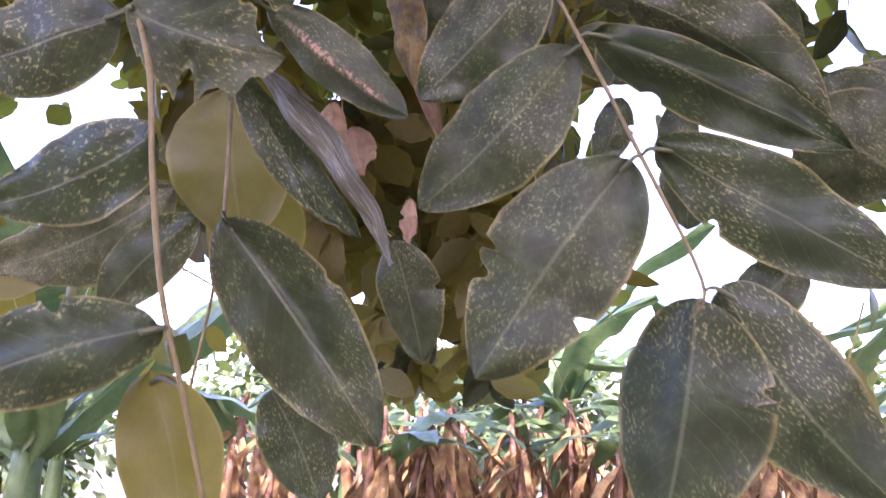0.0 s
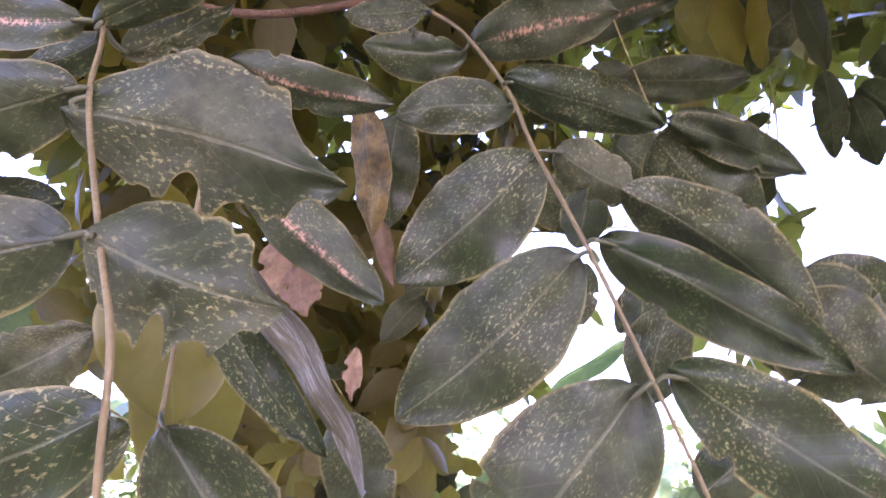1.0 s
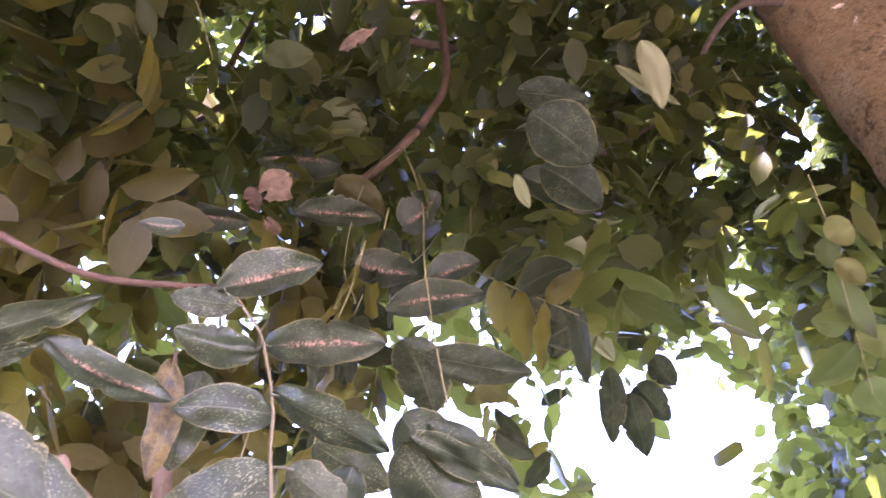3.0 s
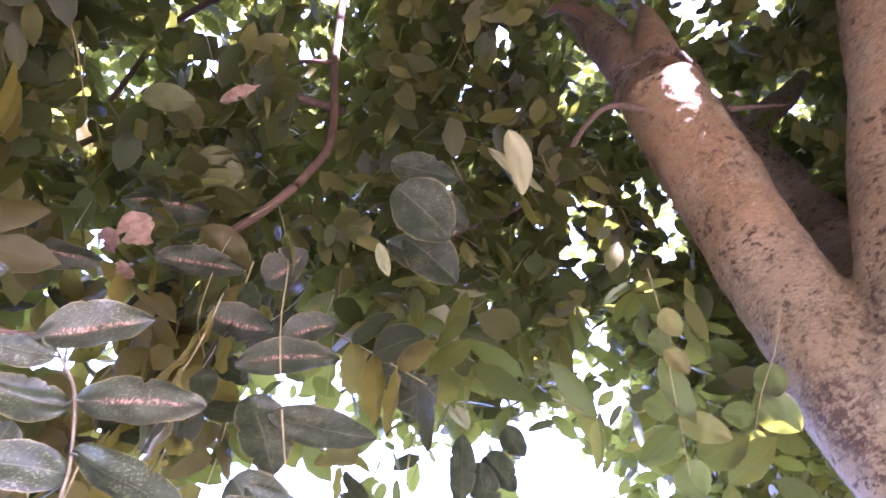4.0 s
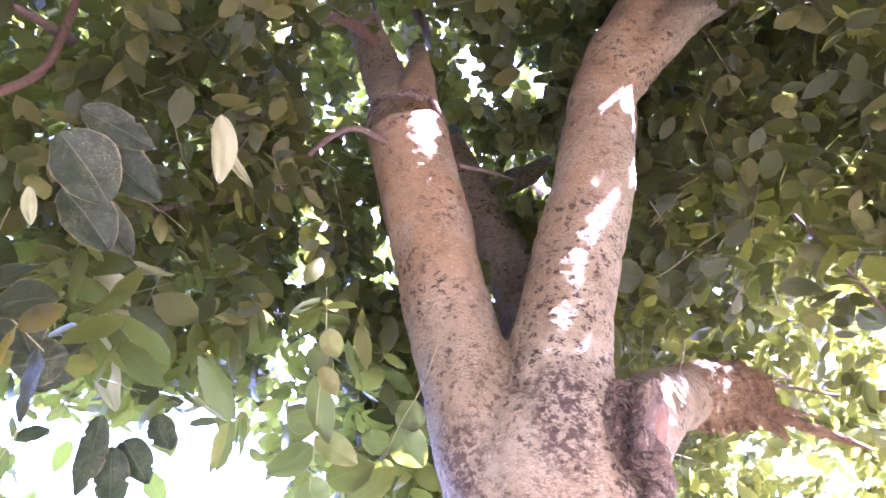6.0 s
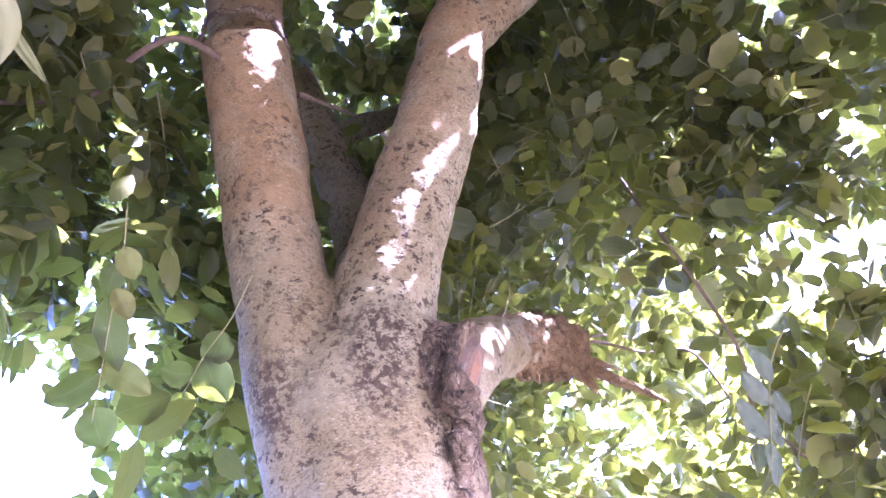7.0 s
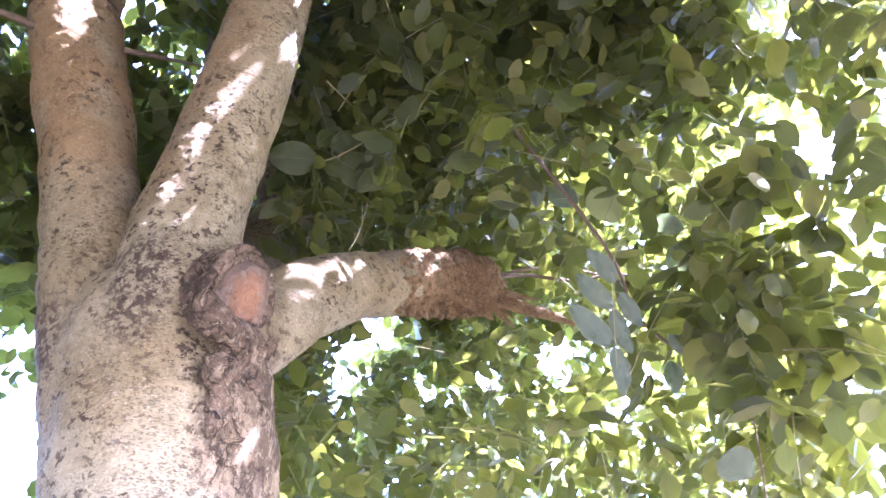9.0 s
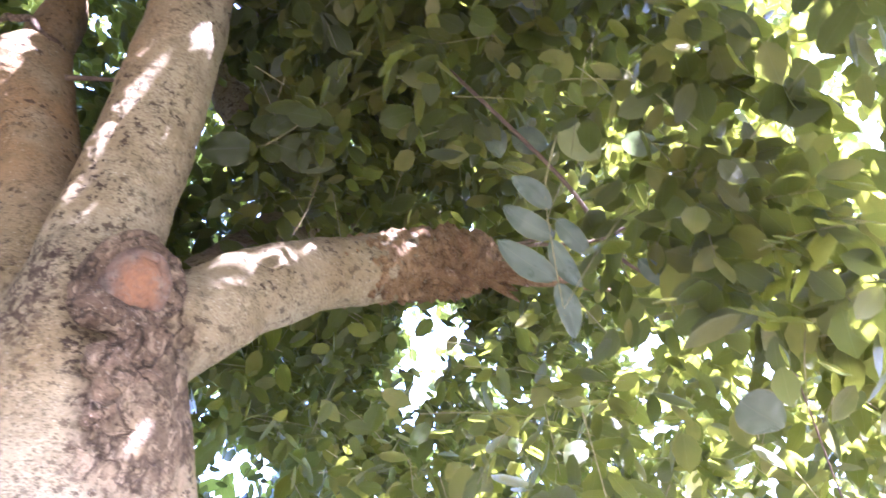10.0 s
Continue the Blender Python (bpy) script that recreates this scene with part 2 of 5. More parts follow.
GLOW = (0.28, 0.33, 0.06)
MATS = {
    "dusty": leaf_material("dusty_leaf", (0.008, 0.020, 0.006), (0.027, 0.036, 0.015), GLOW, 0.08, 0.06, 0.85, rough=0.42, mottle=0.8, shine=0.2),
    "bitten": leaf_material("bitten_leaf", (0.015, 0.025, 0.011), (0.040, 0.047, 0.024), GLOW, 0.10, 0.2, 0.9, mottle=0.65, shine=0.2),
    "scarred": leaf_material("scarred_leaf", (0.009, 0.022, 0.008), (0.032, 0.041, 0.021), GLOW, 0.10, 0.12, 0.8, scar=0.75, mottle=0.55, shine=0.3),
    "rolled": streaked_material("rolled_leaf", (0.16, 0.175, 0.165), (0.035, 0.035, 0.016)),
    "pale": leaf_material("pale_leaf", (0.050, 0.044, 0.006), (0.092, 0.076, 0.010), (0.40, 0.34, 0.03), 0.5, 0.12, 0.15, mottle=0.35),
    # skylight on the blade, put into a paler, bluish leaf colour
    "sheen": leaf_material("painted_skylit_leaf", (0.05, 0.07, 0.055), (0.11, 0.13, 0.10), (0.3, 0.38, 0.12), 0.25, 0.12, 0.2, rough=0.38),
    # lit copy of the leaf: sunlight painted in as a bright base colour
    "sunny": leaf_material("painted_sunlit_leaf", (0.20, 0.22, 0.08), (0.34, 0.33, 0.16), (0.5, 0.5, 0.15), 0.35, 0.2, 0.2, rough=0.4),
    "yellowed": leaf_material("yellowed_leaf", (0.09, 0.11, 0.035), (0.17, 0.18, 0.06), (0.45, 0.46, 0.08), 0.4, 0.2, 0.3),
    "dry": leaf_material("dry_leaf", (0.09, 0.045, 0.027), (0.26, 0.16, 0.10), (0.35, 0.16, 0.07), 0.15, 0.3, 0.2, rough=0.7, mottle=0.5),
    "rust": leaf_material("rusty_leaf", (0.06, 0.043, 0.011), (0.13, 0.088, 0.020), (0.3, 0.15, 0.04), 0.2, 0.1, 0.5, rough=0.7, mottle=0.9),
    "crown": leaf_material("crown_leaf", (0.011, 0.021, 0.007), (0.074, 0.080, 0.020), (0.38, 0.42, 0.04), 0.44, 0.08, 0.0, rough=0.42, old=0.35, shine=0.3),
    "far_leaf": leaf_material("far_leaf", (0.025, 0.05, 0.016), (0.075, 0.105, 0.03), (0.2, 0.3, 0.04), 0.25, 0.15, 0.0, veins=False),
    "stem_tan": plain_material("tan_stem", (0.17, 0.135, 0.06), (0.11, 0.085, 0.04), 120.0, 0.6),
    "stem_green": plain_material("green_stem", (0.20, 0.20, 0.07), (0.26, 0.22, 0.10), 120.0, 0.6),
    "twig_red": plain_material("red_brown_twig", (0.19, 0.115, 0.068), (0.12, 0.075, 0.046), 90.0, 0.7, 0.5),
    "twig_brown": plain_material("brown_twig", (0.085, 0.046, 0.022), (0.05, 0.03, 0.016), 90.0, 0.7, 0.5),
    "twig_dark": plain_material("dark_twig", (0.09, 0.065, 0.045), (0.15, 0.10, 0.07), 90.0, 0.8, 0.5),
    "bark": bark_material("smooth_bark", (0.365, 0.322, 0.218), (0.235, 0.18, 0.096), (0.05, 0.034, 0.024), 0.95, warm=0.95, knot=(1.16, 0.17, 2.06), stain=(((0.985, 0.245, 2.225), 0.075, 0.9), ((0.945, 0.305, 2.32), 0.035, 0.8), ((0.95, 0.41, 2.19), 0.06, 0.85))),
    "bark_rough": bark_material("cracked_bark", (0.26, 0.19, 0.125), (0.12, 0.082, 0.055), (0.035, 0.027, 0.021), 0.6, 0.9),
    "torn_wood": bark_material("torn_wood", (0.37, 0.255, 0.13), (0.22, 0.13, 0.06), (0.06, 0.035, 0.02), 0.6, 0.5, 1.5),
    "cut_wood": cut_material(),
    "soil": plain_material("dry_soil", (0.11, 0.08, 0.055), (0.06, 0.065, 0.03), 0.9, 0.95, 0.6),
    "stalk": plain_material("dry_stalk", (0.26, 0.14, 0.08), (0.09, 0.045, 0.03), 12.0, 0.8, 0.4),
    "husk": plain_material("dry_husk", (0.42, 0.27, 0.09), (0.16, 0.08, 0.035), 9.0, 0.8, 0.3, 0.25),
    "banana": plain_material("banana_blade", (0.05, 0.095, 0.028), (0.10, 0.145, 0.045), 5.0, 0.35, 0.2, 0.3),
}


# ---- building blocks ----
def mesh_object(name, verts, faces, material, parent=None, smooth=True, uvs=None):
    me = bpy.data.meshes.new(name)
    me.from_pydata([tuple(p) for p in verts], [], [tuple(f) for f in faces])
    if uvs is not None:
        layer = me.uv_layers.new(name="UVMap")
        loops = np.empty(len(me.loops), dtype=np.int32)
        me.loops.foreach_get("vertex_index", loops)
        layer.data.foreach_set("uv", np.asarray(uvs, dtype=np.float32)[loops].ravel())
    me.materials.append(material)
    if smooth:
        me.polygons.foreach_set("use_smooth", [True] * len(me.polygons))
    ob = new(name, me)
    if parent:
        ob.parent = parent
    return ob


def thing(name, label, category, place=(0, 0, 0), group="", kind=""):
    ob = new(name)
    ob.location = place
    ob.empty_display_size = 0.1
    return tagged(ob, label, category, group, kind)


def smooth_line(points, steps):
    """Catmull-Rom through the points; each row may hold a radius as a fourth number."""
    p = np.asarray(points, dtype=float)
    p = np.vstack([2 * p[0] - p[1], p, 2 * p[-1] - p[-2]])
    rows = []
    for i in range(1, len(p) - 2):
        a, b, c, d = p[i - 1:i + 3]
        for t in np.linspace(0, 1, steps, endpoint=False):
            rows.append(0.5 * (2 * b + (c - a) * t + (2 * a - 5 * b + 4 * c - d) * t * t + (3 * b - a - 3 * c + d) * t ** 3))
    rows.append(p[-2])
    return np.array(rows)


def tube(points, sides=8, steps=5, lumps=0.0, lump_size=0.1, ends=True):
    """Verts and faces of a round limb through rows of x, y, z, radius."""
    line = smooth_line(points, steps)
    verts, faces = [], []
    up = Vector((0.13, 0.21, 0.97))
    for i, row in enumerate(line):
        ahead = Vector(line[min(i + 1, len(line) - 1)][:3] - line[max(i - 1, 0)][:3]).normalized()
        x = ahead.cross(up)
        if x.length < 0.2:
            x = ahead.cross(Vector((1, 0, 0)))
        x.normalize()
        y = ahead.cross(x)
        for k in range(sides):
            a = 2 * math.pi * k / sides
            way = x * math.cos(a) + y * math.sin(a)
            r = max(row[3], 0.0002)
            p = Vector(row[:3]) + way * r
            if lumps:
                r *= 1 + lumps * noise.fractal(p / lump_size, 1.0, 2.0, 3)
                p = Vector(row[:3]) + way * r
            verts.append(p)
    for i in range(len(line) - 1):
        for k in range(sides):
            j = (k + 1) % sides
            faces.append((i * sides + k, i * sides + j, (i + 1) * sides + j, (i + 1) * sides + k))
    if ends:
        faces.append(tuple(range(sides))[::-1])
        faces.append(tuple((len(line) - 1) * sides + k for k in range(sides)))
    return verts, faces


def joined(pieces):
    verts, faces = [], []
    for v, f in pieces:
        base = len(verts)
        verts += v
        faces += [tuple(i + base for i in face) for face in f]
    return verts, faces


def blade(length, width, curl, fold, torn=0.0, rolled=0.0, nx=22, ny=4, seed=0):
    """A leaf blade in its own frame: x from base to tip, y across, z its upper side."""
    rnd = random.Random(seed)
    ox, oy = rnd.uniform(0, 50), rnd.uniform(0, 50)
    bow = rnd.uniform(-0.06, 0.06)
    bites = []
    if torn > 0.6:
        bites = [(rnd.uniform(0.36, 0.46), -1, 0.065, 0.55), (rnd.uniform(0.62, 0.72), -1, 0.09, 0.3), (rnd.uniform(0.84, 0.9), -1, 0.06, 0.35), (0.97, 1, 0.24, 0.75), (rnd.uniform(0.55, 0.65), 1, 0.03, 0.12)]
    elif torn > 0.1:
        bites = [(rnd.uniform(0.25, 0.9), rnd.choice((-1, 1)), rnd.uniform(0.015, 0.045), rnd.uniform(0.06, 0.3)) for i in range(rnd.randint(0, 3))]
    verts, uvs, faces = [], [], []
    for i in range(nx + 1):
        u = i / nx
        half = 0.5 * width * math.sin(math.pi * min(1.0, u ** 0.86)) ** 0.62 if 0 < i < nx else 0.02 * width
        for k in range(-ny, ny + 1):
            s = k / ny
            edge = 1.0 + 0.035 * noise.noise((ox + u * 9, oy, s * 2))
            if torn:
                edge -= torn * 0.45 * max(0.0, noise.noise((ox + u * 3.1, oy + 4 * (s > 0), 1.7)) + 0.05) * abs(s)
                edge -= torn * (0.3 if s < 0 else 0.06) * abs(noise.noise((ox + u * 21, oy + 9 * (s > 0), 3.3))) * abs(s)
            for where, which, wide, deep in bites:
                if s * which > 0:
                    gap = math.sqrt(max(0.0, 1.0 - ((u - where) / wide) ** 2))
                    edge = min(edge, 1.0 - deep * gap + 0.05 * deep * noise.noise((u * 60, ox, 2.2)))
            y = s * half * edge
            z = -abs(y) * fold * (1 - 0.35 * u) - curl * length * (u - 0.35) ** 2
            z += 0.05 * length * noise.noise((ox + u * 3.2, oy + s * 1.4, 0)) + 0.014 * length * abs(s) * math.sin(u * 19 + ox)
            if rolled and s < 0:
                turn = -s * rolled
                y, z = s * half * math.cos(turn), z + abs(s) * half * math.sin(turn)
            verts.append((u * length, y + bow * length * math.sin(math.pi * u), z))
            uvs.append((u, 0.5 + 0.5 * s))
    w = 2 * ny + 1
    for i in range(nx):
        for k in range(2 * ny):
            faces.append((i * w + k, (i + 1) * w + k, (i + 1) * w + k + 1, i * w + k + 1))
    return verts, faces, uvs


def frame_of(base, tip, up):
    x = (Vector(tip) - Vector(base)).normalized()
    y = Vector(up).cross(x).normalized()
    z = x.cross(y)
    return Matrix.Translation(base) @ Matrix((x, y, z)).transposed().to_4x4()


# ---- ground ----
def ground_height(x, y):
    near = math.exp(-((x - 1.5) ** 2 + (y - 0.4) ** 2) / 4.0)
    return 0.06 * noise.noise((x * 0.35, y * 0.35, 0)) * min(1.0, 12.0 / (1.0 + abs(x) + abs(y))) + 0.05 * near - 0.06


reach = [-900, -300, -120, -60] + [i * 1.5 for i in range(-24, 25)] + [60, 120, 300, 900]
verts = [(x, y, ground_height(x, y)) for y in reach for x in reach]
m = len(reach)
faces = [(j * m + i, j * m + i + 1, (j + 1) * m + i + 1, (j + 1) * m + i) for j in range(m - 1) for i in range(m - 1)]
tagged(mesh_object("ground", verts, faces, MATS["soil"]), "dry brown garden soil with patches of weeds", "ground", kind="structure")

# ---- the tree ----
tree = thing("walnut_tree", "leaning old tree with smooth mottled bark and dusty pinnate leaves", "tree", (1.5, 0.42, -0.02))
tree_home = Matrix.Translation((-1.5, -0.42, 0.02))


def tree_part(name, verts, faces, material, label="", parent=None, uvs=None, smooth=True):
    ob = mesh_object(name, verts, faces, MATS[material], None, smooth, uvs)
    ob.parent = parent or tree
    if not parent:
        ob.matrix_parent_inverse = tree_home
    if label:
        tagged(ob, label)
    return ob


limbs = []
limbs.append(tube([(1.52, 0.43, -0.15, 0.30), (1.50, 0.42, 0.05, 0.23), (1.42, 0.40, 0.8, 0.19), (1.26, 0.36, 1.6, 0.172), (1.115, 0.33, 2.08, 0.150), (1.065, 0.33, 2.18, 0.126), (1.03, 0.335, 2.26, 0.09), (1.012, 0.336, 2.32, 0.05)], 40, 9, 0.05, 0.12))
limbs.append(tube([(1.09, 0.365, 2.02, 0.10), (1.046, 0.388, 2.15, 0.094), (1.002, 0.408, 2.29, 0.086), (0.974, 0.414, 2.38, 0.082), (0.942, 0.422, 2.50, 0.083), (0.875, 0.418, 2.667, 0.084), (0.802, 0.413, 2.835, 0.085), (0.778, 0.41, 2.885, 0.083), (0.768, 0.408, 2.902, 0.062), (0.764, 0.407, 2.909, 0.02)], 30, 8, 0.06, 0.09))
limbs.append(tube([(1.11, 0.31, 2.02, 0.105), (1.072, 0.297, 2.15, 0.105), (1.050, 0.274, 2.28, 0.098), (1.040, 0.255, 2.37, 0.090), (1.028, 0.203, 2.52, 0.084), (1.002, 0.112, 2.71, 0.079), (0.963, 0.005, 2.98, 0.068), (0.95, -0.14, 3.22, 0.054), (0.905, -0.15, 3.6, 0.046), (0.76, -0.22, 4.2, 0.034), (0.55, -0.25, 5.0, 0.02)], 30, 8, 0.05, 0.09))
limbs.append(tube([(0.82, 0.42, 2.78, 0.06), (0.80, 0.405, 2.90, 0.056), (0.785, 0.387, 3.05, 0.045), (0.778, 0.378, 3.18, 0.022), (0.776, 0.376, 3.24, 0.004)], 22, 7, 0.08, 0.06))
limbs.append(tube([(0.80, 0.42, 2.82, 0.06), (0.787, 0.455, 3.03, 0.058), (0.773, 0.50, 3.246, 0.052), (0.70, 0.54, 3.55, 0.044), (0.60, 0.5, 3.9, 0.034), (0.5, 0.3, 4.15, 0.02)], 18, 7, 0.08, 0.08))
limbs.append(tube([(0.968, 0.02, 2.90, 0.045), (0.985, -0.09, 3.02, 0.05), (1.01, -0.20, 3.12, 0.044), (1.06, -0.33, 3.19, 0.034), (1.16, -0.52, 3.26, 0.02)], 18, 7, 0.06, 0.08))
limbs.append(tube([(1.12, 0.37, 2.2, 0.08), (1.32, 0.45, 2.58, 0.085), (1.50, 0.52, 2.98, 0.082), (1.426, 0.56, 3.25, 0.075), (1.30, 0.585, 3.42, 0.066), (1.20, 0.60, 3.6, 0.055), (1.08, 0.62, 3.95, 0.04), (0.95, 0.6, 4.4, 0.025)], 20, 7, 0.08, 0.08))
limbs.append(tube([(1.36, 0.57, 3.33, 0.04), (1.42, 0.51, 3.45, 0.042), (1.50, 0.44, 3.56, 0.038), (1.56, 0.38, 3.66, 0.024)], 14, 6, 0.08, 0.06))
limbs.append(tube([(1.08, 0.33, 2.02, 0.10), (1.15, 0.26, 2.18, 0.082), (1.26, 0.215, 2.335, 0.078), (1.38, 0.195, 2.445, 0.073), (1.49, 0.172, 2.515, 0.071), (1.60, 0.125, 2.57, 0.069), (1.67, 0.09, 2.60, 0.055)], 24, 8, 0.06, 0.08))
limbs.append(tube([(1.36, 0.34, 1.45, 0.05), (1.275, 0.295, 1.78, 0.07), (1.205, 0.27, 1.96, 0.082), (1.165, 0.25, 2.06, 0.084), (1.135, 0.235, 2.14, 0.076), (1.12, 0.22, 2.19, 0.06)], 34, 14, 0.08, 0.06))
wood = joined(limbs)
trunk = tree_part("trunk", *wood, "bark", "forked trunk with smooth grey-pink bark and dark flecks")
mod = trunk.modifiers.new("remesh", "REMESH")
mod.mode, mod.voxel_size = "VOXEL", 0.007
mod = trunk.modifiers.new("smooth", "SMOOTH")
mod.iterations, mod.factor = 8, 0.5

dents = bpy.data.textures.new("wood_dents", "CLOUDS")
dents.noise_scale, dents.noise_depth = 0.06, 3
mod = trunk.modifiers.new("dents", "DISPLACE")
mod.texture, mod.strength, mod.mid_level = dents, 0.012, 0.5

# the sawn stump on the trunk's side: hood, cut face and the crumpled burl under it
WOUND, FACE = Vector((1.086, 0.148, 2.208)), Vector((0.2, -0.86, -0.42)).normalized()
right = FACE.cross(Vector((0, 0, 1))).normalized()
high = right.cross(FACE)


def oval(centre, wide, tall, sides=44):
    """A ring of the stump, taller than wide."""
    return [centre + right * math.cos(2 * math.pi * k / sides) * wide + high * math.sin(2 * math.pi * k / sides) * tall for k in range(sides)]


def loft(rings):
    n = len(rings[0])
    verts = [p for ring in rings for p in ring]
    faces = [(i * n + k, i * n + (k + 1) % n, (i + 1) * n + (k + 1) % n, (i + 1) * n + k) for i in range(len(rings) - 1) for k in range(n)]
    return verts, faces + [tuple(range(n))[::-1], tuple((len(rings) - 1) * n + k for k in range(n))]


hood = [oval(WOUND - FACE * back + Vector((0.012, 0.0, -0.22 * back)), wide, tall) for back, wide, tall in ((0.16, 0.074, 0.085), (0.11, 0.080, 0.094), (0.06, 0.079, 0.092), (0.025, 0.073, 0.086), (0.006, 0.063, 0.075), (-0.004, 0.052, 0.064))]
rnd = random.Random(17)
lumps_of_bark = [loft(hood)]
for i in range(46):
    # folds of overgrown bark, from the stump's foot down the trunk's edge
    down = rnd.random() ** 1.3
    at = Vector((1.102 + 0.10 * down, 0.150 + 0.075 * down, 2.155 - 0.30 * down))
    at += right * rnd.uniform(-1, 1) * (0.078 - 0.045 * down) + Vector((0, 0.012, 0))
    way = (Vector((0.25, 0.1, -0.8)) + right * rnd.uniform(-0.9, 0.9)).normalized()
    size, far = rnd.uniform(0.018, 0.033) * (1.0 - 0.45 * down), rnd.uniform(0.018, 0.04)
    lumps_of_bark.append(tube([(*(at - way * far), size * 0.4), (*at, size), (*(at + way * far), size * 0.4)], 9, 4, 0.35, 0.02))
stump = tree_part("stump", *joined(lumps_of_bark), "bark_rough", "sawn limb stump over crumpled brown bark")
mod = stump.modifiers.new("remesh", "REMESH")
mod.mode, mod.voxel_size = "VOXEL", 0.0042
mod = stump.modifiers.new("smooth", "SMOOTH")
mod.iterations = 4
lumps = bpy.data.textures.new("bark_lumps", "CLOUDS")
lumps.noise_scale, lumps.noise_depth = 0.03, 4
mod = stump.modifiers.new("lumps", "DISPLACE")
mod.texture, mod.strength, mod.mid_level = lumps, 0.018, 0.55
verts, faces = [], []
for i in range(13):
    r = i / 12
    for k in range(40):
        a = 2 * math.pi * k / 40
        p = WOUND + (right * math.cos(a) * 0.057 + high * math.sin(a) * 0.069) * r
        p += FACE * (0.010 + 0.007 * math.sqrt(max(0.0, 1 - r ** 2)) - 0.004 * math.exp(-((r - 0.62) / 0.07) ** 2) + 0.0035 * noise.noise(p * 38) - 0.024 * max(0.0, r - 0.76) / 0.24)
        verts.append(p)
faces = [(i * 40 + k, i * 40 + (k + 1) % 40, (i + 1) * 40 + (k + 1) % 40, (i + 1) * 40 + k) for i in range(12) for k in range(40)]
tree_part("cut_face", verts, faces, "cut_wood", "weathered orange cut wood", uvs=[(i / 12, k / 40) for i in range(13) for k in range(40)])
for n, (span, out, thick) in enumerate((((-0.5, 2.1), 1.0, 0.0085), ((-1.25, 1.5), 1.17, 0.0095), ((2.4, 4.4), 1.08, 0.008))):
    # lips of healed bark round the cut
    rows = []
    for k in range(17):
        a = span[0] + (span[1] - span[0]) * k / 16
        taper = math.sin(math.pi * (k + 0.6) / 17.2) ** 0.5
        rows.append((*(WOUND + (right * math.cos(a) * 0.056 + high * math.sin(a) * 0.068) * out - FACE * (0.003 + 0.03 * (out - 1))), thick * taper))
    tree_part("callus_ring", *tube(rows, 9, 4, 0.22, 0.015), "bark_rough", "grey-brown lip of healed bark")

scar = joined([tube([(0.955, 0.43, 2.355, 0.012), (0.962, 0.432, 2.31, 0.030), (0.985, 0.436, 2.24, 0.034), (1.0, 0.44, 2.17, 0.028), (1.02, 0.44, 2.08, 0.012)], 18, 9, 0.35, 0.022)])
tree_part("scar", *scar, "bark_rough", "dark rough scar on the bark")

rnd = random.Random(31)
lip = []
for k in range(15):
    a = 2.2 + 3.4 * k / 14
    lip.append((0.778 + 0.084 * math.cos(a) + rnd.uniform(-0.004, 0.004), 0.41 + 0.084 * math.sin(a), 2.888 + rnd.uniform(-0.014, 0.014) - 0.02 * math.cos(a), rnd.uniform(0.004, 0.009)))
tree_part("bark_lip", *tube(lip, 8, 4, 0.3, 0.02), "bark_rough", "cracked edge of bark on an old break")

# the broken limb's torn end
torn = [tube([(1.40, 0.19, 2.46, 0.056), (1.45, 0.18, 2.49, 0.063), (1.51, 0.163, 2.525, 0.069), (1.57, 0.138, 2.552, 0.073), (1.635, 0.108, 2.578, 0.077), (1.69, 0.08, 2.595, 0.076), (1.735, 0.055, 2.61, 0.062), (1.765, 0.035, 2.615, 0.03)], 36, 12, 0.24, 0.02)]
rnd = random.Random(5)
for i in range(15):
    a = rnd.uniform(0, 6.28)
    start = Vector((1.74, 0.05, 2.59)) + Vector((0.35 * math.cos(a), 0.6 * math.cos(a), math.sin(a))) * 0.042
    way = (Vector((0.72, -0.38, 0.02)) + Vector((rnd.uniform(-0.3, 0.3), rnd.uniform(-0.3, 0.3), rnd.uniform(-0.45, 0.25)))).normalized()
    far = rnd.uniform(0.04, 0.11)
    torn.append(tube([(*(start - way * 0.04), 0.011), (*(start + way * far * 0.5), 0.008), (*(start + way * far), 0.0015)], 6, 3, 0.3, 0.02))
torn.append(tube([(1.745, 0.03, 2.56, 0.018), (1.80, -0.02, 2.535, 0.015), (1.86, -0.075, 2.515, 0.011), (1.92, -0.13, 2.49, 0.004)], 8, 5, 0.25, 0.03))
for i in range(7):
    # flaps of bark that hang from the torn part
    start = Vector((1.50 + 0.03 * i, 0.165 - 0.0125 * i, 2.465 + 0.0135 * i))
    far = rnd.uniform(0.02, 0.06)
    torn.append(tube([(*(start + Vector((0, 0, 0.03))), 0.016), (*(start + Vector((0.005, -0.01, -far * 0.5))), 0.011), (*(start + Vector((rnd.uniform(-0.01, 0.02), -0.015, -far))), 0.002)], 7, 4, 0.3, 0.02))
torn.append(tube([(1.62, 0.07, 2.51, 0.016), (1.655, 0.03, 2.47, 0.013), (1.66, 0.01, 2.435, 0.003)], 8, 5, 0.3, 0.02))
tree_part("broken_end", *joined(torn), "torn_wood", "splintered orange-brown end of a broken limb")


def branch(rows, material="twig_red", label="", sides=10, steps=6, lumps=0.10):
    return tree_part("branch", *tube(rows, sides, steps, lumps, 0.03), material, label)


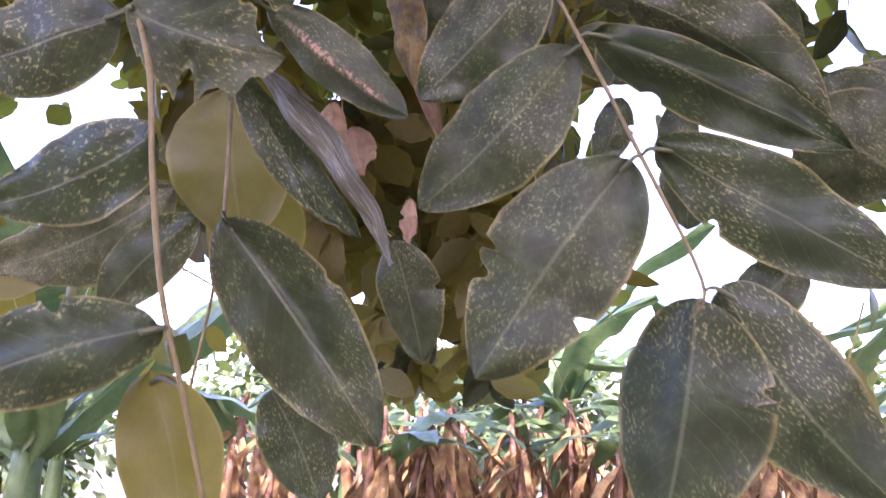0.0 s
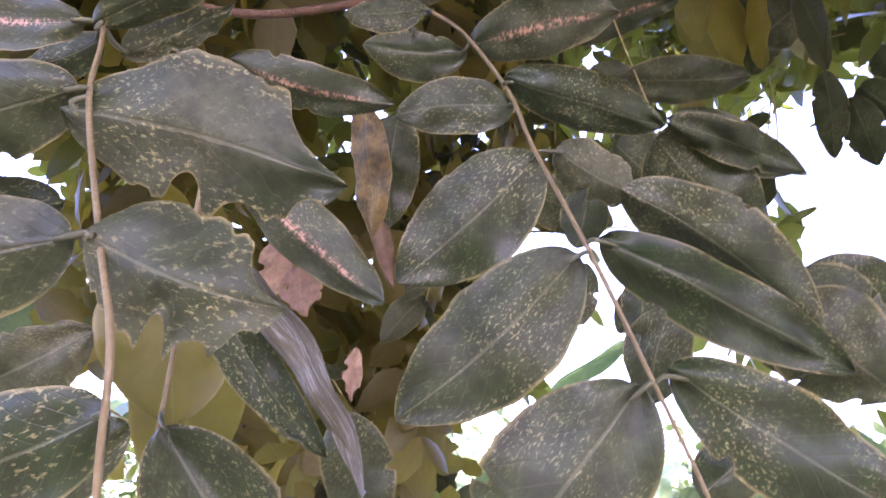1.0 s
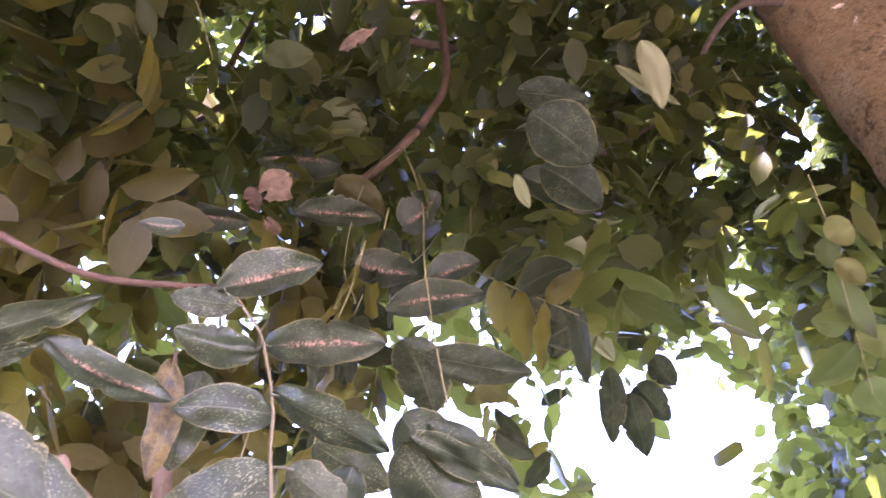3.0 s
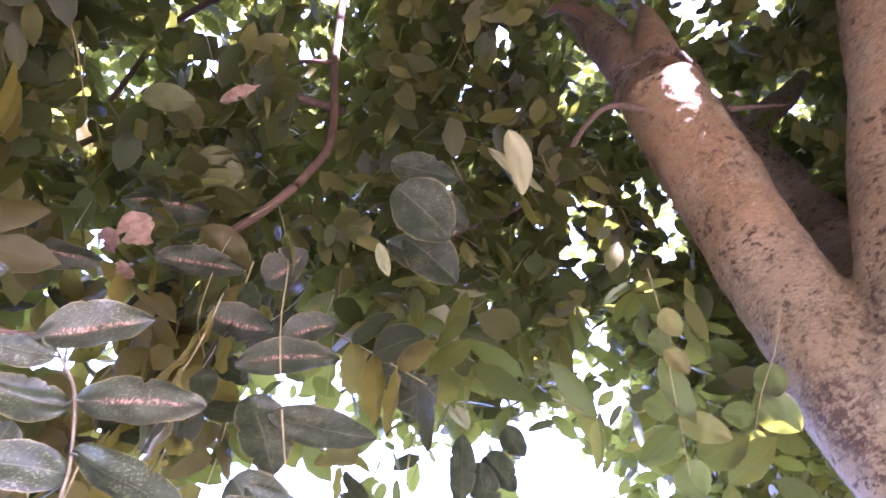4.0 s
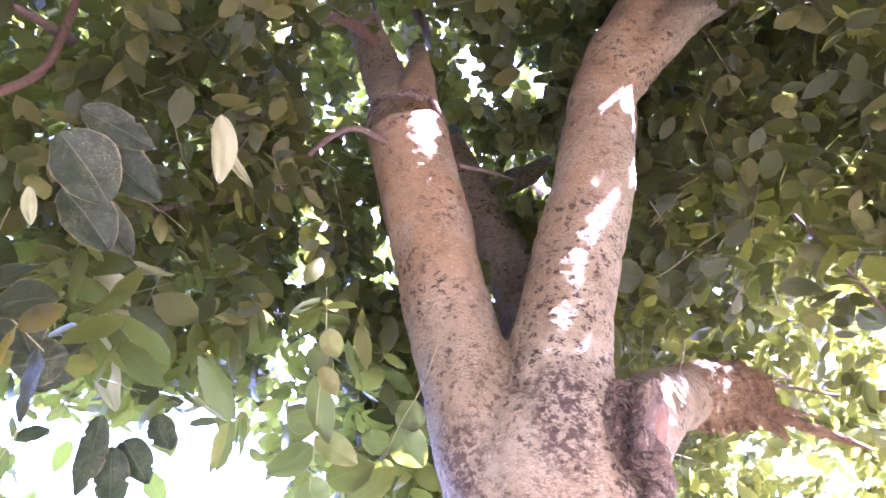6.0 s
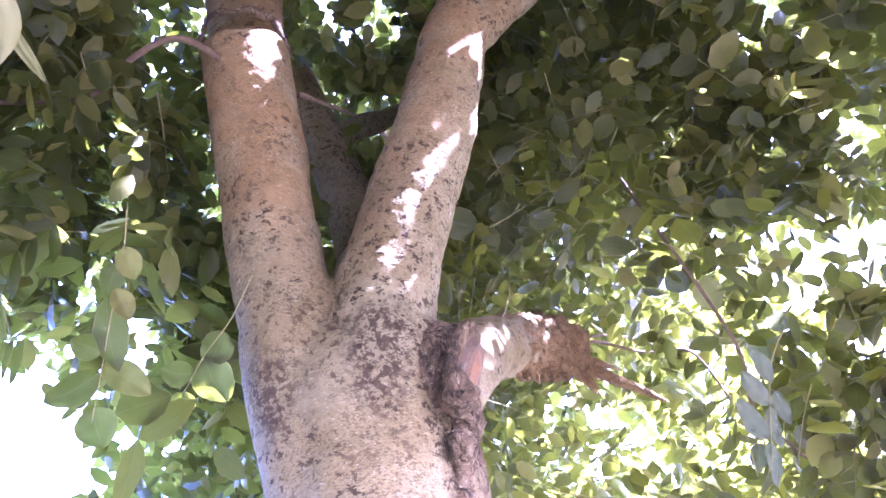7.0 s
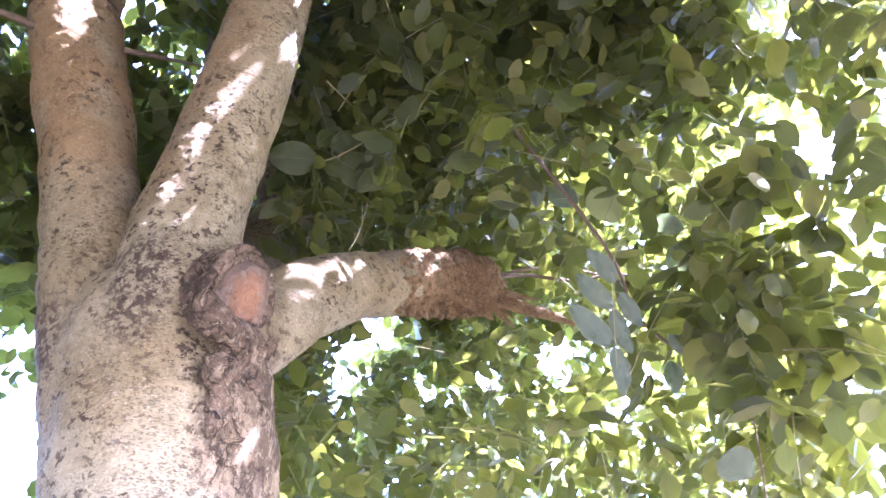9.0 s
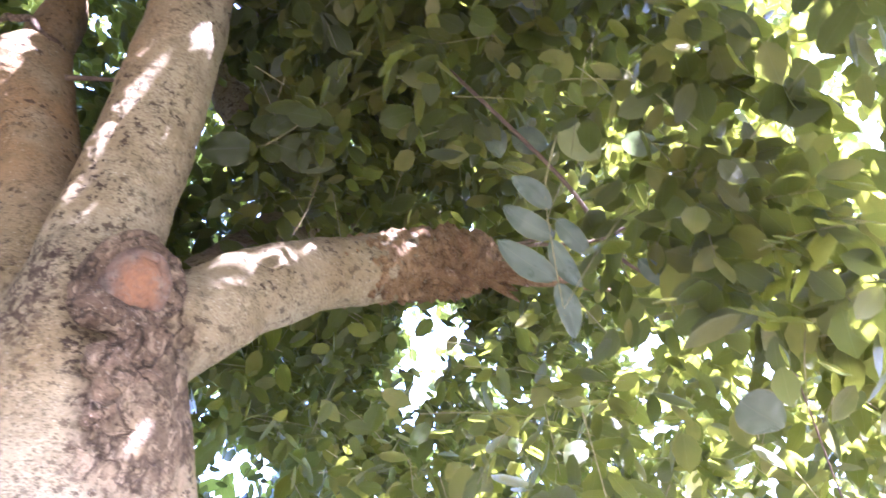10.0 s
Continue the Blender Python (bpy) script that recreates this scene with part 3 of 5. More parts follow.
branch([(-0.40, 0.47, 2.04, 0.0034), (-0.242, 0.44, 1.952, 0.0028), (-0.185, 0.432, 1.92, 0.0027), (-0.135, 0.425, 1.898, 0.0025), (-0.065, 0.415, 1.878, 0.0024), (-0.01, 0.408, 1.884, 0.0022), (0.018, 0.415, 1.898, 0.002)], "twig_brown", "reddish brown leafy twig")
branch([(0.09, 0.86, 2.40, 0.005), (0.141, 0.76, 2.405, 0.007), (0.171, 0.714, 2.436, 0.007), (0.203, 0.719, 2.53, 0.0072), (0.228, 0.73, 2.672, 0.0075), (0.19, 0.72, 2.892, 0.008), (0.152, 0.70, 3.16, 0.009), (0.085, 0.66, 3.302, 0.012), (0.15, 0.64, 3.5, 0.014), (0.40, 0.56, 3.7, 0.018), (0.62, 0.5, 3.85, 0.02)], label="crooked reddish brown bough")
branch([(-0.36, 1.40, 2.80, 0.005), (-0.219, 1.2, 2.955, 0.0065), (-0.175, 1.05, 3.161, 0.0075), (-0.117, 0.95, 3.214, 0.008), (0.004, 0.80, 3.309, 0.009), (0.052, 0.72, 3.379, 0.010), (0.2, 0.66, 3.6, 0.012), (0.45, 0.56, 3.82, 0.014), (0.62, 0.5, 3.9, 0.015)], label="long thin reddish brown bough")
branch([(-0.117, 0.95, 3.214, 0.005), (-0.10, 0.86, 3.30, 0.0045), (-0.16, 0.78, 3.36, 0.003)], "twig_red")
branch([(0.19, 0.72, 2.892, 0.006), (0.10, 0.78, 2.90, 0.0045), (0.0, 0.86, 2.88, 0.003)], "twig_red")
branch([(-0.30, 1.15, 2.60, 0.004), (-0.149, 0.961, 2.634, 0.006), (-0.039, 0.816, 2.677, 0.007), (0.10, 0.74, 2.72, 0.008), (0.24, 0.74, 2.78, 0.009)], "twig_dark")
branch([(0.74, 0.42, 2.80, 0.008), (0.654, 0.447, 2.77, 0.0060), (0.635, 0.518, 2.736, 0.0055), (0.64, 0.602, 2.678, 0.005), (0.588, 0.687, 2.648, 0.0045), (0.50, 0.78, 2.60, 0.006)], "twig_dark", "thin side shoot")
branch([(1.74, 0.03, 2.62, 0.006), (1.836, -0.011, 2.673, 0.005), (1.912, -0.12, 2.644, 0.004), (1.966, -0.233, 2.638, 0.0035), (2.09, -0.29, 2.543, 0.003), (2.281, -0.363, 2.389, 0.002)], "twig_dark")
branch([(1.74, 0.05, 2.63, 0.005), (1.88, -0.02, 2.72, 0.004), (2.02, -0.12, 2.75, 0.003), (2.15, -0.25, 2.70, 0.002)], "twig_dark")
branch([(1.35, -0.20, 2.75, 0.004), (1.548, -0.295, 2.40, 0.0035), (1.669, -0.288, 2.297, 0.003), (1.795, -0.348, 2.233, 0.003), (1.901, -0.39, 2.19, 0.0025), (2.102, -0.313, 2.005, 0.0015)], "twig_dark")
branch([(1.30, 0.12, 2.445, 0.0016), (1.31, 0.10, 2.50, 0.0014), (1.318, 0.085, 2.585, 0.001)], "stem_tan", sides=6)
branch([(0.86, 0.33, 2.79, 0.006), (0.95, 0.30, 2.84, 0.004), (1.02, 0.28, 2.88, 0.002)], "twig_dark", sides=6)

branch([(0.75, 0.49, 3.30, 0.02), (0.677, 0.49, 3.294, 0.016), (0.595, 0.50, 3.231, 0.0145), (0.517, 0.52, 3.11, 0.013), (0.455, 0.56, 3.179, 0.011), (0.388, 0.62, 3.243, 0.009), (0.25, 0.70, 3.3, 0.006)], label="bent reddish side branch")

# high boughs that carry the rest of the crown
for rows in (((0.62, -0.22, 4.6, 0.03), (1.6, -1.2, 5.6, 0.028), (3.2, -2.9, 7.2, 0.015)), ((0.85, 0.5, 3.9, 0.025), (2.2, 0.9, 4.9, 0.025), (4.2, 0.8, 5.6, 0.014)),
             ((0.8, 0.5, 4.2, 0.02), (0.9, 1.6, 5.5, 0.02), (1.0, 2.6, 6.4, 0.012)), ((0.5, 0.2, 4.0, 0.022), (-0.8, 0.6, 4.6, 0.018), (-2.2, 1.0, 4.8, 0.01)),
             ((0.6, -0.22, 4.8, 0.02), (-0.3, -1.5, 4.4, 0.018), (-0.8, -2.6, 3.6, 0.01))):
    branch(list(rows), "twig_dark", "high bough of the crown", 9, 7, 0.2)

# ---- leaves one can tell apart ----
leaf_count = 0
current_stem, current_line = None, None


def stem(points, thick, thin, material):
    """A leaf's stalk; the leaflets that follow hang from it."""
    global current_stem, current_line
    rows = [(*p, thick + (thin - thick) * i / (len(points) - 1)) for i, p in enumerate(points)]
    current_line = smooth_line(rows, 12)[:, :3]
    current_stem = tree_part("leaf_stem", *tube(rows, 7, 5, 0.06, 0.01), material)


def leaflet(base, tip, width, up, style, curl, fold):
    global leaf_count
    leaf_count += 1
    length = (Vector(tip) - Vector(base)).length
    torn = {"bitten": 0.9, "dry": 0.7, "rust": 0.4, "dusty": 0.12, "scarred": 0.12}.get(style, 0.0)
    v, f, uv = blade(length, width, curl, fold, torn, 2.2 if style == "rolled" else 0.0, 64 if torn > 0.1 else 24, 5, leaf_count)
    home = frame_of(base, tip, up)
    joint = Vector(current_line[np.argmin(np.linalg.norm(current_line - np.array(base), axis=1))])
    if 0.002 < (joint - Vector(base)).length < 0.03:
        start = home.inverted() @ joint
        more, sides = tube([(*start, 0.0006), (*(start * 0.45 + Vector((0, 0, 0.0006))), 0.0008), (length * 0.06, 0, 0, 0.0007)], 6, 3)
        f = list(f) + [tuple(i + len(v) for i in side) for side in sides]
        v = list(v) + [tuple(q) for q in more]
        uv = list(uv) + [(0.5, 0.5)] * len(more)
    ob = tree_part("leaflet", v, f, style, parent=current_stem, uvs=uv)
    ob.matrix_basis = home
    if style in ("bitten", "scarred", "dry", "rolled", "yellowed"):
        tagged(ob, {"bitten": "dusty green leaflet with torn edges", "scarred": "green leaflet with a pinkish scarred midrib", "dry": "withered pinkish brown leaflet", "rolled": "rolled leaflet with a silvery underside", "yellowed": "yellow-green leaflet"}[style])


# a long leaf hanging in front, seven pairs of leaflets
stem([(0.017, 0.417, 1.902), (0.034, 0.397, 1.873), (0.048, 0.385, 1.851), (0.063, 0.356, 1.798), (0.068, 0.337, 1.760), (0.079, 0.316, 1.712), (0.095, 0.315, 1.672), (0.115, 0.323, 1.630), (0.112, 0.326, 1.618)], 0.00109, 0.00059, 'stem_tan')
leaflet((0.113, 0.324, 1.624), (0.101, 0.344, 1.549), 0.0503, (-0.47, -0.87, -0.15), 'dusty', 0.08, 0.58)
leaflet((0.122, 0.324, 1.628), (0.175, 0.333, 1.559), 0.0405, (-0.15, -0.96, -0.25), 'dusty', 0.22, 0.27)
leaflet((0.093, 0.316, 1.668), (0.043, 0.333, 1.599), 0.0471, (-0.16, -0.98, -0.13), 'dusty', 0.1, 0.12)
leaflet((0.102, 0.315, 1.673), (0.189, 0.334, 1.631), 0.0340, (0.03, -0.93, -0.36), 'dusty', 0.05, 0.16)
leaflet((0.077, 0.317, 1.709), (0.023, 0.339, 1.659), 0.0377, (-0.19, -0.96, -0.20), 'dusty', 0.1, 0.12)
leaflet((0.084, 0.315, 1.714), (0.182, 0.342, 1.682), 0.0270, (0.13, -0.91, -0.39), 'dusty', 0.1, 0.54)
leaflet((0.071, 0.338, 1.757), (0.022, 0.357, 1.711), 0.0388, (-0.08, -0.95, -0.30), 'dusty', 0.1, 0.12)
leaflet((0.077, 0.337, 1.759), (0.116, 0.349, 1.748), 0.0245, (0.06, -0.76, -0.64), 'bitten', 0.15, 0.42)
leaflet((0.066, 0.358, 1.792), (0.017, 0.356, 1.782), 0.0252, (0.11, -0.94, -0.31), 'dusty', 0.07, 0.11)
leaflet((0.061, 0.354, 1.802), (0.129, 0.356, 1.784), 0.0260, (-0.18, -0.59, -0.78), 'dusty', 0.21, 0.3)
leaflet((0.050, 0.389, 1.843), (0.000, 0.385, 1.841), 0.0250, (0.09, -0.95, -0.30), 'dusty', 0.12, 0.49)
leaflet((0.051, 0.387, 1.846), (0.121, 0.371, 1.860), 0.0331, (0.04, -0.55, -0.83), 'scarred', 0.04, 0.18)
leaflet((0.029, 0.396, 1.875), (-0.013, 0.402, 1.873), 0.0205, (-0.12, -0.94, -0.33), 'dusty', 0.17, 0.37)
leaflet((0.014, 0.394, 1.880), (0.074, 0.387, 1.917), 0.0338, (0.38, -0.58, -0.72), 'scarred', 0.09, 0.57)
# a leaf close to the walker, blotched and torn
stem([(-0.077, 0.293, 1.792), (-0.060, 0.275, 1.746), (-0.047, 0.252, 1.709), (-0.033, 0.240, 1.673), (-0.023, 0.230, 1.651), (-0.022, 0.234, 1.632), (-0.021, 0.242, 1.609), (-0.018, 0.251, 1.589), (-0.016, 0.264, 1.566)], 0.0007, 0.00059, 'stem_tan')
leaflet((-0.066, 0.275, 1.748), (-0.111, 0.279, 1.750), 0.0156, (-0.11, -0.90, -0.43), 'scarred', 0.06, 0.14)
leaflet((-0.063, 0.275, 1.746), (-0.013, 0.256, 1.770), 0.0154, (0.20, -0.52, -0.83), 'dusty', 0.19, 0.33)
leaflet((-0.069, 0.293, 1.757), (-0.093, 0.300, 1.750), 0.0126, (-0.07, -0.83, -0.56), 'dusty', 0.11, 0.52)
leaflet((-0.059, 0.286, 1.746), (-0.029, 0.276, 1.758), 0.0152, (0.10, -0.62, -0.78), 'bitten', 0.25, 0.21)
leaflet((-0.050, 0.252, 1.711), (-0.092, 0.262, 1.700), 0.0215, (-0.05, -0.78, -0.62), 'dusty', 0.16, 0.4)
leaflet((-0.053, 0.254, 1.707), (0.008, 0.254, 1.693), 0.0370, (-0.11, -0.88, -0.46), 'bitten', 0.1, 0.35)
leaflet((-0.038, 0.241, 1.672), (-0.084, 0.250, 1.664), 0.0235, (-0.12, -0.89, -0.43), 'dusty', 0.21, 0.28)
leaflet((-0.034, 0.236, 1.671), (0.001, 0.238, 1.660), 0.0280, (-0.03, -0.98, -0.22), 'bitten', 0.13, 0.47)
leaflet((-0.023, 0.236, 1.641), (-0.062, 0.244, 1.628), 0.0200, (-0.10, -0.93, -0.36), 'dusty', 0.04, 0.17)
leaflet((-0.022, 0.243, 1.602), (-0.072, 0.247, 1.586), 0.0215, (0.04, -0.96, -0.28), 'dusty', 0.18, 0.36)
leaflet((-0.031, 0.263, 1.595), (-0.024, 0.275, 1.552), 0.0233, (0.43, -0.88, -0.18), 'pale', 0.1, 0.55)
leaflet((-0.054, 0.334, 1.654), (-0.090, 0.342, 1.620), 0.0229, (0.10, -0.94, -0.33), 'dusty', 0.23, 0.24)
leaflet((-0.061, 0.281, 1.698), (-0.105, 0.281, 1.692), 0.0190, (0.06, -0.89, -0.45), 'dusty', 0.15, 0.43)
# a leaf behind it with a rolled, silvery leaflet
stem([(-0.041, 0.320, 1.746), (-0.044, 0.329, 1.712), (-0.046, 0.339, 1.674), (-0.052, 0.354, 1.639), (-0.064, 0.370, 1.597)], 0.00094, 0.00059, 'stem_tan')
leaflet((-0.043, 0.330, 1.653), (0.011, 0.352, 1.577), 0.0413, (0.29, -0.95, -0.07), 'dusty', 0.12, 0.5)
leaflet((-0.033, 0.307, 1.700), (0.015, 0.331, 1.636), 0.0134, (-0.29, -0.80, -0.52), 'rolled', 0.05, 0.9)
leaflet((-0.037, 0.314, 1.701), (0.004, 0.335, 1.647), 0.0166, (0.28, -0.95, -0.15), 'dusty', 0.05, 0.3)
leaflet((-0.037, 0.340, 1.742), (0.017, 0.354, 1.701), 0.0239, (-0.17, -0.85, -0.50), 'scarred', 0.08, 0.58)
leaflet((-0.066, 0.385, 1.733), (-0.060, 0.404, 1.664), 0.0560, (0.31, -0.93, -0.22), 'pale', 0.22, 0.27)
leaflet((-0.067, 0.421, 1.715), (-0.070, 0.456, 1.636), 0.0499, (0.26, -0.88, -0.40), 'pale', 0.14, 0.46)
leaflet((-0.056, 0.452, 1.602), (-0.032, 0.467, 1.547), 0.0388, (0.15, -0.97, -0.21), 'dusty', 0.05, 0.15)
leaflet((0.000, 0.473, 1.685), (0.015, 0.491, 1.619), 0.0382, (-0.24, -0.92, -0.31), 'dusty', 0.19, 0.34)
leaflet((0.104, 0.345, 1.749), (0.184, 0.361, 1.698), 0.0352, (-0.29, -0.68, -0.67), 'dusty', 0.1, 0.53)
leaflet((0.023, 0.570, 1.787), (-0.010, 0.536, 1.910), 0.0167, (0.16, -0.96, -0.22), 'dry', 0.1, 0.25)
leaflet((-0.003, 0.460, 1.861), (0.007, 0.491, 1.789), 0.0254, (-0.40, -0.82, -0.41), 'rust', 0.1, 0.25)
leaflet((0.019, 0.478, 1.867), (0.018, 0.506, 1.804), 0.0365, (0.00, -0.91, -0.40), 'dusty', 0.07, 0.1)
leaflet((-0.046, 0.593, 1.810), (-0.037, 0.603, 1.774), 0.0327, (0.12, -0.96, -0.24), 'dry', 0.1, 0.25)
leaflet((-0.061, 0.588, 1.828), (-0.063, 0.601, 1.778), 0.0261, (0.20, -0.95, -0.26), 'dry', 0.1, 0.25)
leaflet((0.000, 0.580, 1.747), (0.000, 0.590, 1.712), 0.0140, (0.08, -0.96, -0.26), 'dry', 0.1, 0.25)
leaflet((-0.049, 0.347, 1.795), (0.016, 0.348, 1.780), 0.0211, (-0.15, -0.65, -0.75), 'scarred', 0.18, 0.37)
leaflet((-0.018, 0.386, 1.914), (-0.045, 0.391, 1.911), 0.0124, (-0.12, -0.89, -0.44), 'scarred', 0.09, 0.56)
# leaves deeper in, to the side of the long one
leaflet((0.151, 0.414, 1.820), (0.225, 0.446, 1.785), 0.0548, (-0.02, -0.71, -0.71), 'dusty', 0.14, 0.44)
leaflet((0.152, 0.401, 1.822), (0.241, 0.428, 1.814), 0.0227, (0.12, -0.62, -0.77), 'dusty', 0.06, 0.13)
leaflet((0.173, 0.430, 1.847), (0.257, 0.455, 1.829), 0.0290, (0.08, -0.74, -0.67), 'dusty', 0.2, 0.32)
leaflet((0.137, 0.484, 1.829), (0.132, 0.500, 1.794), 0.0305, (-0.26, -0.89, -0.37), 'dusty', 0.11, 0.51)
leaflet((0.184, 0.490, 1.757), (0.175, 0.515, 1.703), 0.0401, (-0.39, -0.86, -0.32), 'dusty', 0.25, 0.21)
leaflet((0.186, 0.532, 1.787), (0.171, 0.546, 1.756), 0.0229, (-0.33, -0.90, -0.28), 'dusty', 0.16, 0.4)
leaflet((0.175, 0.493, 1.786), (0.170, 0.508, 1.729), 0.0253, (-0.28, -0.93, -0.22), 'dusty', 0.08, 0.59)
leaflet((0.136, 0.493, 1.782), (0.122, 0.504, 1.739), 0.0247, (-0.14, -0.97, -0.21), 'dusty', 0.22, 0.28)
leaflet((0.202, 0.410, 1.731), (0.262, 0.424, 1.692), 0.0551, (-0.18, -0.81, -0.55), 'dusty', 0.13, 0.47)
leaflet((0.234, 0.440, 1.762), (0.296, 0.453, 1.720), 0.0599, (-0.24, -0.77, -0.60), 'dusty', 0.05, 0.16)
leaflet((0.220, 0.560, 1.658), (0.265, 0.550, 1.701), 0.0418, (-0.22, -0.98, -0.00), 'dusty', 0.18, 0.35)
leaflet((0.207, 0.412, 1.743), (0.262, 0.421, 1.717), 0.0424, (-0.15, -0.79, -0.59), 'dusty', 0.1, 0.54)
leaflet((0.190, 0.430, 1.791), (0.217, 0.436, 1.771), 0.0241, (-0.26, -0.76, -0.59), 'dusty', 0.24, 0.23)
leaflet((0.246, 0.503, 1.756), (0.281, 0.513, 1.723), 0.0393, (-0.28, -0.80, -0.53), 'dusty', 0.15, 0.42)
leaflet((-0.141, 0.505, 1.728), (-0.276, 0.522, 1.675), 0.0614, (0.06, -0.90, -0.44), 'bitten', 0.07, 0.12)
# scarred leaves on the stem under the reddish bough
stem([(0.171, 0.714, 2.436), (0.202, 0.666, 2.289), (0.210, 0.622, 2.127), (0.257, 0.630, 1.970), (0.293, 0.623, 1.886)], 0.00117, 0.00068, 'stem_green')
stem([(0.172, 0.715, 2.434), (0.126, 0.689, 2.315), (0.121, 0.680, 2.161), (0.144, 0.664, 2.091)], 0.00094, 0.00059, 'stem_green')
leaflet((0.127, 0.664, 2.147), (0.212, 0.663, 2.157), 0.0520, (0.10, -0.51, -0.86), 'scarred', 0.17, 0.38)
leaflet((0.216, 0.633, 2.129), (0.275, 0.615, 2.168), 0.0430, (0.30, -0.62, -0.72), 'scarred', 0.09, 0.57)
leaflet((0.176, 0.649, 2.085), (0.290, 0.621, 2.123), 0.0462, (0.11, -0.62, -0.78), 'scarred', 0.22, 0.26)
leaflet((0.196, 0.629, 2.039), (0.258, 0.681, 1.987), 0.0636, (-0.19, -0.57, -0.80), 'dusty', 0.14, 0.45)
leaflet((0.223, 0.631, 2.028), (0.349, 0.622, 2.038), 0.0465, (0.01, -0.67, -0.74), 'dusty', 0.06, 0.14)
leaflet((0.048, 0.682, 2.212), (0.156, 0.670, 2.231), 0.0454, (0.11, -0.39, -0.91), 'scarred', 0.19, 0.33)
leaflet((0.086, 0.688, 2.328), (-0.027, 0.735, 2.331), 0.0529, (-0.37, -0.87, -0.32), 'scarred', 0.11, 0.53)
leaflet((-0.004, 0.729, 2.216), (-0.128, 0.769, 2.231), 0.0427, (-0.32, -0.94, -0.11), 'scarred', 0.24, 0.22)
leaflet((0.084, 0.688, 2.295), (0.164, 0.711, 2.275), 0.0491, (-0.08, -0.47, -0.88), 'pale', 0.16, 0.41)
leaflet((0.185, 0.680, 2.242), (0.224, 0.654, 2.300), 0.0582, (0.31, -0.76, -0.57), 'scarred', 0.07, 0.6)
leaflet((0.124, 0.605, 1.890), (0.205, 0.626, 1.873), 0.0488, (0.07, -0.77, -0.63), 'dusty', 0.21, 0.29)
leaflet((0.196, 0.586, 1.928), (0.284, 0.617, 1.895), 0.0663, (0.05, -0.78, -0.63), 'dusty', 0.13, 0.48)
leaflet((0.440, 0.768, 2.206), (0.361, 0.768, 2.262), 0.0641, (-0.33, -0.82, -0.47), 'pale', 0.04, 0.17)
leaflet((0.355, 0.789, 2.119), (0.407, 0.810, 2.110), 0.0483, (0.16, -0.69, -0.71), 'pale', 0.18, 0.36)
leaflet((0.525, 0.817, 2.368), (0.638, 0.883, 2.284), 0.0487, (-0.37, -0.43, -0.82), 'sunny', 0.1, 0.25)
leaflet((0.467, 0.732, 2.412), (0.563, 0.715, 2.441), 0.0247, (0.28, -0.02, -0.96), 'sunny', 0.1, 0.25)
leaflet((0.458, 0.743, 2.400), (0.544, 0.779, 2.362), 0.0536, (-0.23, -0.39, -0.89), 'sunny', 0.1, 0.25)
leaflet((0.296, 0.537, 2.382), (0.416, 0.546, 2.370), 0.0676, (-0.07, -0.35, -0.93), 'dusty', 0.06, 0.13)
leaflet((0.320, 0.605, 2.335), (0.444, 0.614, 2.322), 0.0579, (-0.07, -0.43, -0.90), 'dusty', 0.2, 0.32)
leaflet((0.499, 0.760, 2.283), (0.490, 0.836, 2.219), 0.0612, (-0.45, -0.60, -0.66), 'dusty', 0.11, 0.51)
leaflet((0.596, 0.837, 2.238), (0.645, 0.918, 2.151), 0.0465, (-0.42, -0.54, -0.74), 'dusty', 0.03, 0.2)
leaflet((0.638, 0.851, 2.208), (0.709, 0.915, 2.138), 0.0545, (-0.32, -0.52, -0.79), 'dusty', 0.17, 0.39)
leaflet((0.647, 0.840, 2.220), (0.729, 0.869, 2.192), 0.0553, (-0.06, -0.60, -0.80), 'dusty', 0.08, 0.58)
leaflet((0.688, 0.841, 2.290), (0.755, 0.873, 2.263), 0.0471, (-0.11, -0.51, -0.86), 'dusty', 0.22, 0.27)
leaflet((-0.003, 0.654, 2.230), (0.040, 0.673, 2.225), 0.0473, (0.21, -0.64, -0.74), 'dry', 0.1, 0.25)
leaflet((-0.014, 0.668, 2.215), (0.007, 0.696, 2.205), 0.0230, (0.26, -0.48, -0.83), 'dry', 0.1, 0.25)
leaflet((0.029, 0.641, 2.154), (0.021, 0.668, 2.154), 0.0254, (-0.31, -0.07, -0.95), 'dry', 0.1, 0.25)
# single leaves on the shoots between bough and trunk
leaflet((0.242, 0.420, 2.214), (0.316, 0.424, 2.177), 0.0697, (-0.38, -0.48, -0.79), 'dusty', 0.24, 0.23)
leaflet((0.286, 0.480, 2.213), (0.360, 0.479, 2.179), 0.0583, (-0.36, -0.51, -0.78), 'dusty', 0.15, 0.42)
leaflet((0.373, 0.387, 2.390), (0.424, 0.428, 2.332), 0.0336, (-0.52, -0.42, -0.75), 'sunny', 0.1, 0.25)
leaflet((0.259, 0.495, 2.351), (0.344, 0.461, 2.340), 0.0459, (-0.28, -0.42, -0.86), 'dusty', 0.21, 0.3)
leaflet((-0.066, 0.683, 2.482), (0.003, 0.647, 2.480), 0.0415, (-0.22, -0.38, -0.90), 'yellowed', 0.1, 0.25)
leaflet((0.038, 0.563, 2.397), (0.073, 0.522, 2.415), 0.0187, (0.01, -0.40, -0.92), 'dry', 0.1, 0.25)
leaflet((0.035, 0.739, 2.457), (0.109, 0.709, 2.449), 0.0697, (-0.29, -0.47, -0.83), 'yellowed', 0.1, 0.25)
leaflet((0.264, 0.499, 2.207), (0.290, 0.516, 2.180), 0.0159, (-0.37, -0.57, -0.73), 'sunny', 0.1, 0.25)
